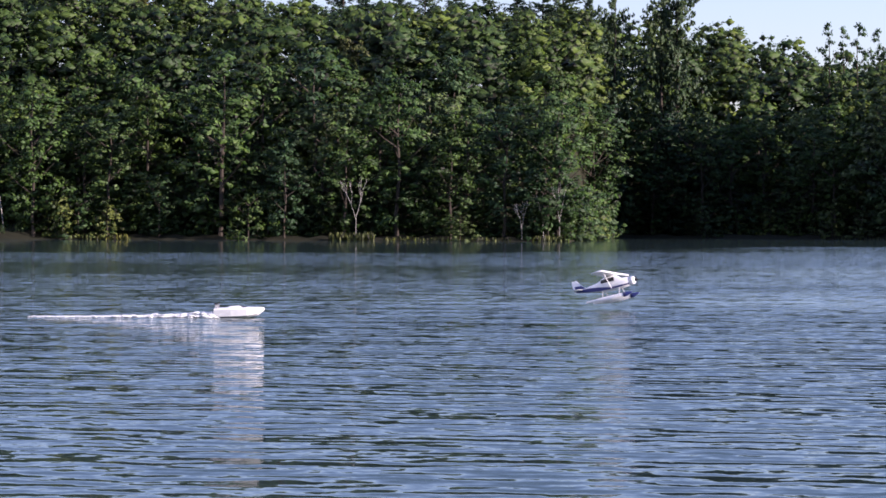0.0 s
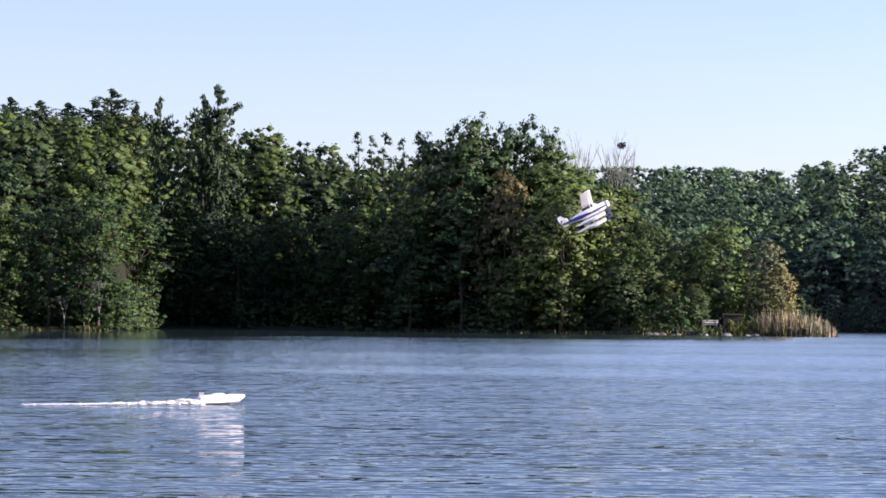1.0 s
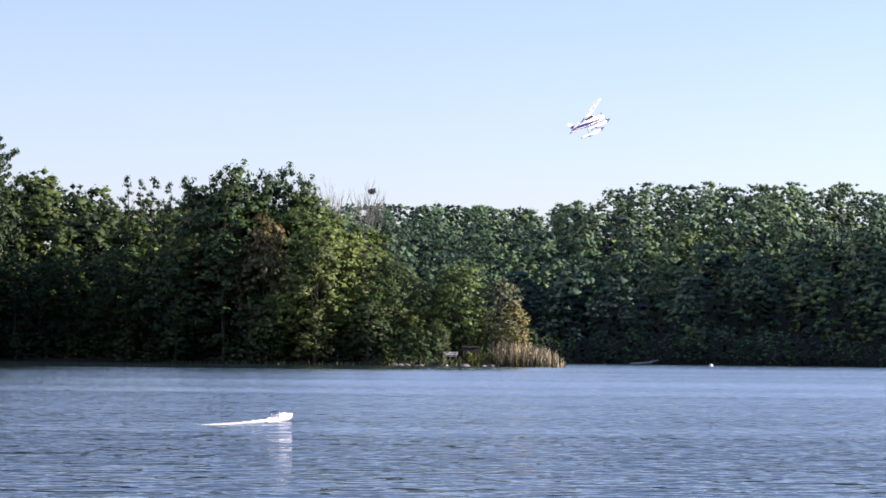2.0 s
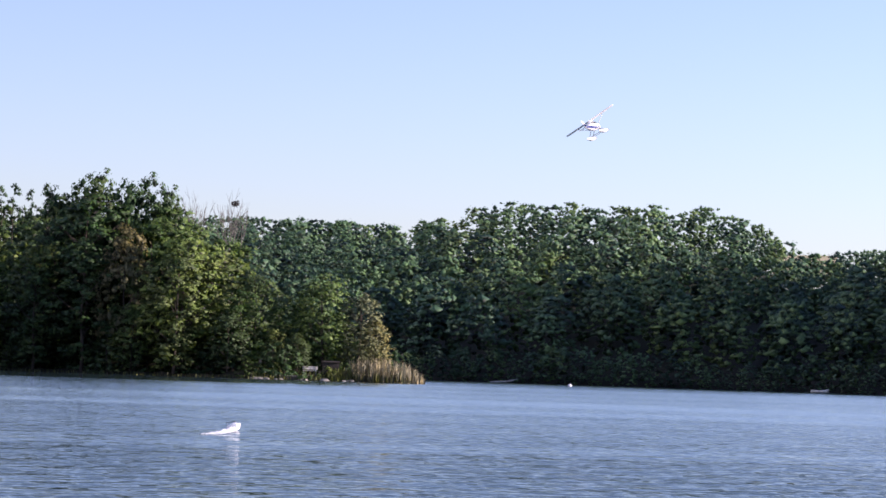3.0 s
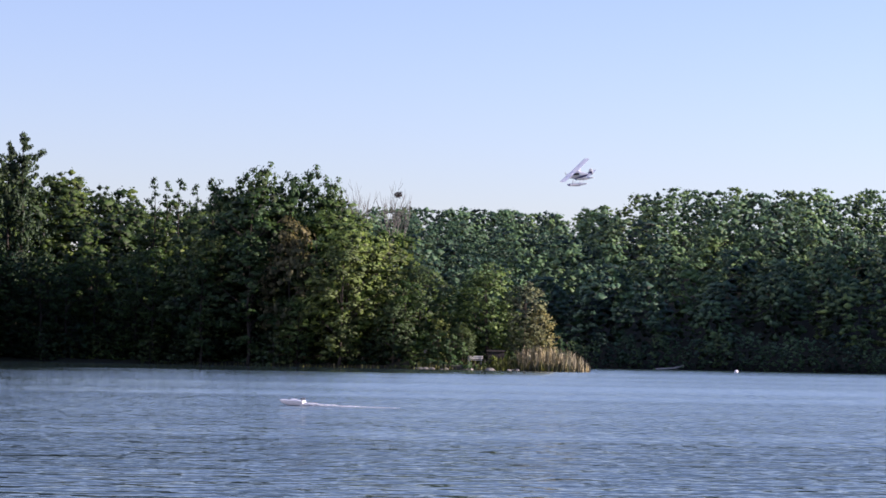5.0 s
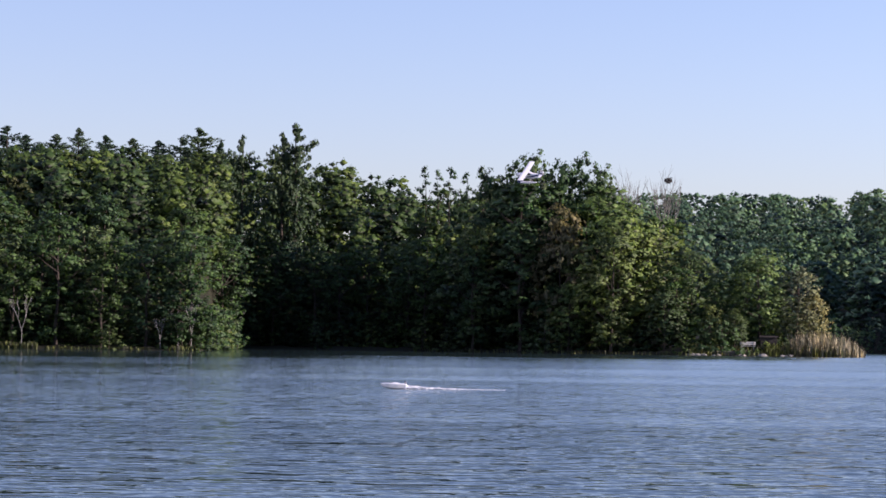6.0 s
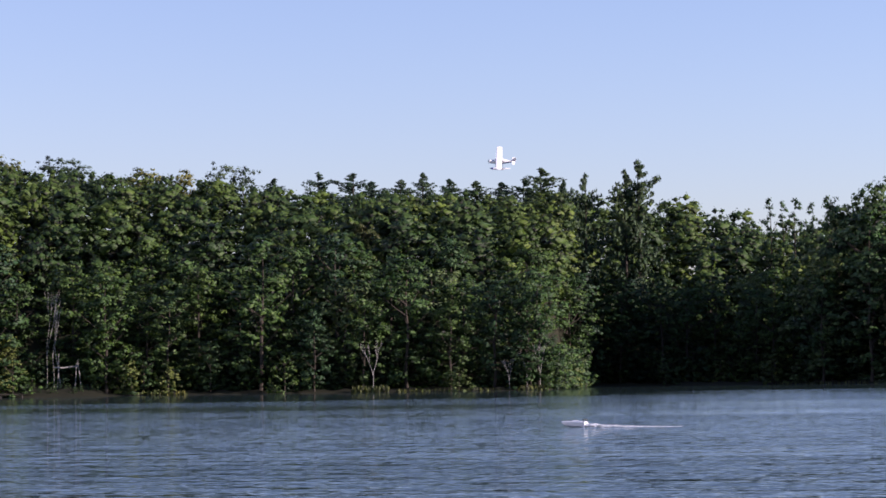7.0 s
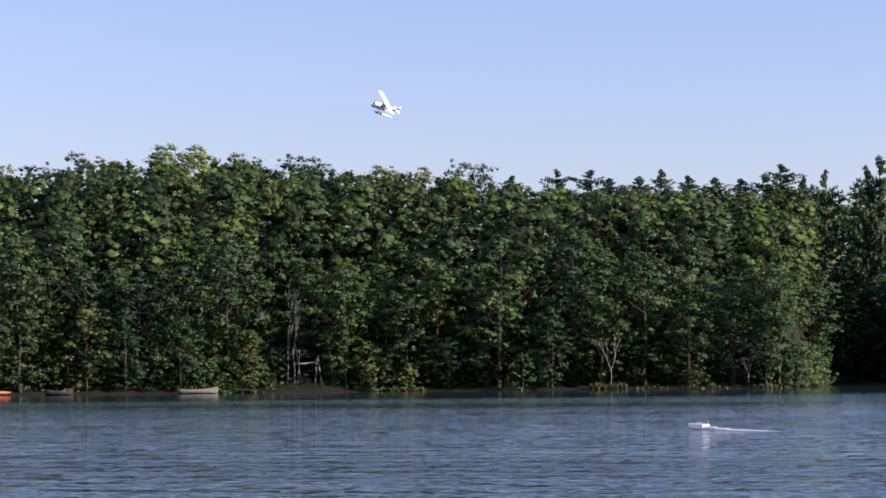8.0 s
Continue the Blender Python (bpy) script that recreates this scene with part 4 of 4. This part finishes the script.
def bird_nest():
    """A ball of dark twigs high in the leafless tree."""
    rng2 = random.Random(61)
    root = tagged(new("bird_nest"), "dark ball-shaped nest of twigs in a leafless treetop", "nest")
    bm = bmesh.new()
    for k in range(70):
        a, e = rng2.uniform(0, 6.28), rng2.uniform(-1.2, 1.2)
        p = Vector((math.cos(a) * math.cos(e), math.sin(a) * math.cos(e), math.sin(e) * 0.7)) * rng2.uniform(0.25, 0.42)
        d = Vector((rng2.uniform(-1, 1), rng2.uniform(-1, 1), rng2.uniform(-0.6, 0.6))).normalized() * 0.28
        add_tube(bm, [p - d, p + d * 0.2, p + d], [0.03, 0.03, 0.012], 4)
    part("twig_ball", bm, M_DARK_WOOD, root)
    r = 286.16
    root.matrix_basis = place_at(1.515, r, 19.72)


lake_edge()
bird_nest()
bench()
hut()
fishing_frame()
embankment()
# both moored boats get darker hulls in place of the trees' shade
rowing_boat("weathered grey rowing boat moored beneath overhanging trees, hull darkened for shade", M_GREY_BARK, -22.5, 238.5, 3.8, 24)
rowing_boat("small grey rowing boat moored at the bank, hull darkened for shade", M_DARK_WOOD, -25.6, 238.5, 2.6, 10)
rowing_boat("white rowing boat drawn up on the far bank", M_OLD_WHITE, 14.88, 399.5, 2.8, -12)
jetty()
kayak()
driftwood()
buoy()
field()


# ---------------------------------------------------------------- model seaplane: nose along +x, left wing along +y
def wing_bm(x0, chord, span, z, thick, tip=0.85, sweep=0.0, dihedral=0.0):
    prof = [(0.0, 0.0), (0.06, 0.45), (0.3, 0.62), (0.65, 0.38), (1.0, 0.03), (0.65, -0.2), (0.3, -0.35), (0.06, -0.3)]
    secs = []
    for y, k in ((-span / 2, 0.45), (-span / 2 + 0.03, tip), (0, 1.0), (span / 2 - 0.03, tip), (span / 2, 0.45)):
        c = chord * k
        lead = x0 - (chord - c) * 0.35 - abs(y) * sweep
        secs.append([(lead - c * u, y, z + v * thick * k + abs(y) * dihedral) for u, v in prof])
    return loft(secs)


def seaplane():
    root = tagged(new("model_seaplane"), "white and dark blue radio-controlled model seaplane on two floats", "model plane")
    body = part("fuselage", loft([ring(0.50, 0.10, -0.06, 0.05), ring(0.47, 0.14, -0.085, 0.075), ring(0.32, 0.16, -0.10, 0.085), ring(0.22, 0.17, -0.105, 0.17), ring(0.0, 0.17, -0.10, 0.175),
                                  ring(-0.14, 0.13, -0.075, 0.10), ring(-0.40, 0.07, -0.03, 0.06), ring(-0.58, 0.025, 0.01, 0.05)]), M_WHITE, root, "", True)
    for side in (1, -1):
        part("blue_stripe", loft([[(0.46, side * 0.066, -0.062), (0.46, side * 0.0735, -0.040), (0.46, side * 0.05, -0.040), (0.46, side * 0.05, -0.062)],
                                  [(0.10, side * 0.086, -0.075), (0.10, side * 0.0905, -0.040), (0.10, side * 0.06, -0.040), (0.10, side * 0.06, -0.075)],
                                  [(-0.14, side * 0.064, -0.062), (-0.14, side * 0.069, 0.012), (-0.14, side * 0.045, 0.012), (-0.14, side * 0.045, -0.062)],
                                  [(-0.40, side * 0.034, -0.020), (-0.40, side * 0.0375, 0.045), (-0.40, side * 0.02, 0.045), (-0.40, side * 0.02, -0.020)],
                                  [(-0.57, side * 0.0165, 0.012), (-0.57, side * 0.0165, 0.050), (-0.57, side * 0.005, 0.050), (-0.57, side * 0.005, 0.012)]]), M_BLUE, body, "dark blue painted stripe")
        part("cabin_window", loft([[(0.20, side * 0.0895, 0.06), (0.20, side * 0.086, 0.13), (0.20, side * 0.07, 0.13), (0.20, side * 0.07, 0.06)],
                                   [(-0.06, side * 0.083, 0.06), (-0.06, side * 0.075, 0.12), (-0.06, side * 0.06, 0.12), (-0.06, side * 0.06, 0.06)]]), M_BLACK, body, "dark cabin window")
    part("cowling", loft([ring(0.56, 0.09, -0.055, 0.045), ring(0.55, 0.125, -0.075, 0.06), ring(0.46, 0.145, -0.088, 0.078)]), M_WHITE, root, "white engine cowling", True)
    hub = part("spinner", tube([(0.55, 0, -0.005), (0.59, 0, -0.005), (0.615, 0, -0.005)], [0.03, 0.022, 0.004], 8), M_BLACK, root, "black spinner")
    for k in range(2):
        part("propeller_blade", box(0.585, 0, -0.005 + (0.075 if k else -0.075), 0.008, 0.022, 0.13, 0.003), M_BLACK, hub)
    part("wing", wing_bm(0.25, 0.27, 1.52, 0.185, 0.045, 0.9, 0.0, 0.012), M_WHITE, root, "white wing")
    part("tailplane", wing_bm(-0.42, 0.17, 0.50, 0.04, 0.018, 0.7, 0.05), M_WHITE, root)
    fin = part("tail_fin", loft([[(-0.36, -0.008, 0.05), (-0.36, 0.008, 0.05), (-0.60, 0.006, 0.02), (-0.60, -0.006, 0.02)],
                                 [(-0.46, -0.007, 0.13), (-0.46, 0.007, 0.13), (-0.625, 0.005, 0.13), (-0.625, -0.005, 0.13)],
                                 [(-0.53, -0.005, 0.23), (-0.53, 0.005, 0.23), (-0.62, 0.004, 0.23), (-0.62, -0.004, 0.23)]]), M_WHITE, root, "white tail fin with a blue root")
    part("fin_band", loft([[(-0.37, -0.011, 0.05), (-0.37, 0.011, 0.05), (-0.59, 0.009, 0.02), (-0.59, -0.009, 0.02)],
                           [(-0.45, -0.010, 0.115), (-0.45, 0.010, 0.115), (-0.58, 0.008, 0.13), (-0.58, -0.008, 0.13)]]), M_BLUE, fin, "dark blue band")
    for side in (1, -1):
        y = side * 0.20
        fl = part("float", loft([ring(0.50, 0.03, -0.235, -0.215, 10), ring(0.42, 0.085, -0.275, -0.205, 10), ring(0.15, 0.10, -0.295, -0.20, 10), ring(-0.05, 0.10, -0.295, -0.20, 10),
                                 ring(-0.06, 0.10, -0.275, -0.20, 10), ring(-0.30, 0.05, -0.245, -0.205, 10), ring(-0.36, 0.02, -0.235, -0.21, 10)]), M_WHITE, root, "white float", True)
        fl.location = (0, y, 0)
        part("float_tip", loft([ring(0.53, 0.012, -0.232, -0.22, 10), ring(0.50, 0.036, -0.240, -0.212, 10), ring(0.42, 0.089, -0.278, -0.202, 10), ring(0.36, 0.094, -0.284, -0.201, 10)]), M_BLUE, fl, "dark blue float bow", True)
        for x in (0.26, -0.06):
            part("float_strut", tube([(x, side * 0.07, -0.08), (x + 0.02, y, -0.205)], [0.009, 0.009], 6), M_GREY, root)
        part("wing_strut", tube([(0.12, side * 0.08, -0.06), (0.14, side * 0.42, 0.185)], [0.009, 0.008], 6), M_WHITE, root)
    for x in (0.26, -0.06):
        part("spreader_bar", tube([(x + 0.02, -0.20, -0.215), (x + 0.02, 0.20, -0.215)], [0.007, 0.007], 6), M_GREY, root)
    return root


# ---------------------------------------------------------------- model speedboat and its wake: bow along +x
def speedboat():
    root = tagged(new("model_speedboat"), "small white radio-controlled model speedboat planing on the lake", "model boat")

    def hull_ring(x, w, keel, deck):
        return [(x, 0, keel), (x, w * 0.36, keel + 0.03), (x, w * 0.5, deck - 0.02), (x, w * 0.48, deck), (x, 0, deck + 0.012), (x, -w * 0.48, deck), (x, -w * 0.5, deck - 0.02), (x, -w * 0.36, keel + 0.03)]

    part("hull", loft([hull_ring(-0.33, 0.21, -0.02, 0.115), hull_ring(-0.1, 0.23, -0.02, 0.125), hull_ring(0.12, 0.21, -0.012, 0.125), hull_ring(0.26, 0.13, 0.015, 0.12), hull_ring(0.35, 0.02, 0.085, 0.112)]), M_WHITE, root, "", False)
    part("deck_cover", loft([ring(-0.22, 0.08, 0.09, 0.115, 10), ring(-0.12, 0.14, 0.09, 0.15, 10), ring(0.02, 0.13, 0.09, 0.155, 10), ring(0.16, 0.05, 0.10, 0.125, 10)]), M_WHITE, root, "white rounded deck cover", True)
    part("windscreen", loft([ring(0.02, 0.10, 0.10, 0.160, 10), ring(0.07, 0.11, 0.10, 0.150, 10), ring(0.13, 0.06, 0.10, 0.132, 10)]), M_BLACK, root, "dark windscreen", True)
    part("rear_wing", box(-0.30, 0, 0.185, 0.06, 0.20, 0.012, 0.003), M_BLACK, root, "black rear wing")
    for side in (1, -1):
        part("wing_post", box(-0.30, side * 0.08, 0.145, 0.03, 0.008, 0.08), M_GREY, root)
    part("rudder", box(-0.36, 0.03, 0.0, 0.04, 0.008, 0.09), M_GREY, root)
    return root


def wake():
    """Foam thrown up behind the boat, thinning out astern."""
    rng = np.random.default_rng(5)
    bm = bmesh.new()
    for k in range(1100):
        u = rng.random() ** 2.3
        x = -0.30 - u * 2.6
        s = 0.020 * (1 - u) ** 0.8 + 0.007
        y, z = rng.normal() * (0.03 + 0.06 * u), 0.004 + abs(rng.normal()) * 0.030 * (1 - u) ** 2
        bmesh.ops.create_icosphere(bm, subdivisions=1, radius=1, matrix=Matrix.Translation((x, y, z)) @ Matrix.Diagonal((s * 2.4, s * 1.0, s * 0.5, 1)))
    # the unbroken crest of foam that the spray falls on
    crest = []
    for k in range(40):
        u = k / 39
        x, w, top = -0.28 - 2.5 * u, 0.055 * (1 - u) ** 0.7 + 0.010, (0.040 * (1 - u) ** 1.6 + 0.007) * rng.uniform(0.7, 1.2)
        y = rng.normal() * 0.006
        crest.append([bm.verts.new((x, y + w * a, top * z)) for a, z in ((-1, -0.6), (-0.6, 0.6), (0, 1), (0.6, 0.6), (1, -0.6))])
    for a, b in zip(crest, crest[1:]):
        for i in range(4):
            bm.faces.new((a[i], a[i + 1], b[i + 1], b[i]))
    ob = part("wake", bm, M_FOAM)
    return tagged(ob, "white foaming wake trailing behind the model boat", "wake", kind="stuff")


plane = seaplane()
plane.scale = (0.84, 0.84, 0.84)
boat = speedboat()
foam = wake()


# ---------------------------------------------------------------- what moves
def motions():
    # seconds, place, heading (clockwise from north), pitch up, bank to the left
    flight = [
        (0.0, -12.79, 80.20, 0.35, 100, 14, 4),
        (0.5, -6.95, 81.88, 1.47, 100, 24, 10),
        (1.0, -0.72, 69.26, 3.27, 86, 28, 20),
        (1.5, 3.61, 60.28, 5.36, 62, 32, 29),
        (2.0, 6.32, 56.07, 6.50, 55, 23, 33),
        (2.2, 7.34, 56.53, 6.86, 51, 18, 33),
        (3.3, 9.44, 54.59, 6.83, 15, 5, 31),
        (3.5, 9.51, 55.08, 6.88, 8, 3, 25),
        (4.0, 9.65, 59.08, 6.97, -9, 0, 31),
        (4.5, 8.83, 63.32, 6.68, -30, 0, 33),
        (4.7, 8.24, 65.44, 6.43, -36, 0, 34),
        (5.8, -0.01, 83.90, 6.75, -64, 2, 34),
        (6.0, -2.51, 86.86, 7.03, -70, 3, 35),
        (6.5, -9.31, 91.37, 8.21, -86, 2, 45),
        (7.0, -16.08, 90.32, 9.16, -99, 2, 46),
        (7.5, -21.35, 84.04, 9.72, -122, 11, 45),
        (8.0, -25.47, 77.60, 10.12, -143, 13, 43),
    ]
    walk(plane, [(t, pose(x, y, z, -bank, -pitch, 90 - head)) for t, x, y, z, head, pitch, bank in flight])
    # seconds, place, heading, bow up, bank to the left
    run = [
        (0.0, -17.14, 75.40, 84, 3, 0),
        (0.5, -12.08, 75.08, 82, 3, 0),
        (1.0, -6.25, 59.25, 70, 3, 0),
        (1.5, -2.46, 48.22, 40, 3, 6),
        (2.0, -0.36, 46.66, 27, 4, 8),
        (2.2, 0.13, 47.55, 23, 4, 8),
        (3.3, 1.60, 50.47, 0, 5, 14),
        (3.5, 1.57, 51.42, -12, 5, 14),
        (4.0, 1.00, 57.00, -32, 5, 12),
        (4.5, 0.28, 61.20, -40, 4, 8),
        (4.7, 0.00, 62.20, -50, 4, 6),
        (5.8, -4.58, 66.00, -86, 3, 0),
        (6.0, -5.35, 65.20, -88, 3, 0),
        (6.5, -7.61, 64.23, -84, 3, 0),
        (7.0, -9.41, 62.60, -72, 3, 0),
        (7.5, -11.03, 61.50, -55, 3, 0),
        (8.0, -11.53, 58.40, -48, 3, 0),
    ]
    walk(boat, [(t, pose(x, y, 0.015, -bank, -up * 0.4, 90 - head)) for t, x, y, head, up, bank in run])
    walk(foam, [(t, pose(x, y, 0.0, 0, 0, 90 - head)) for t, x, y, head, up, bank in run])
    walk(lake, [(0.0, pose(0, 0, 0)), (8.0, pose(0.5, -1.6, 0))])


motions()
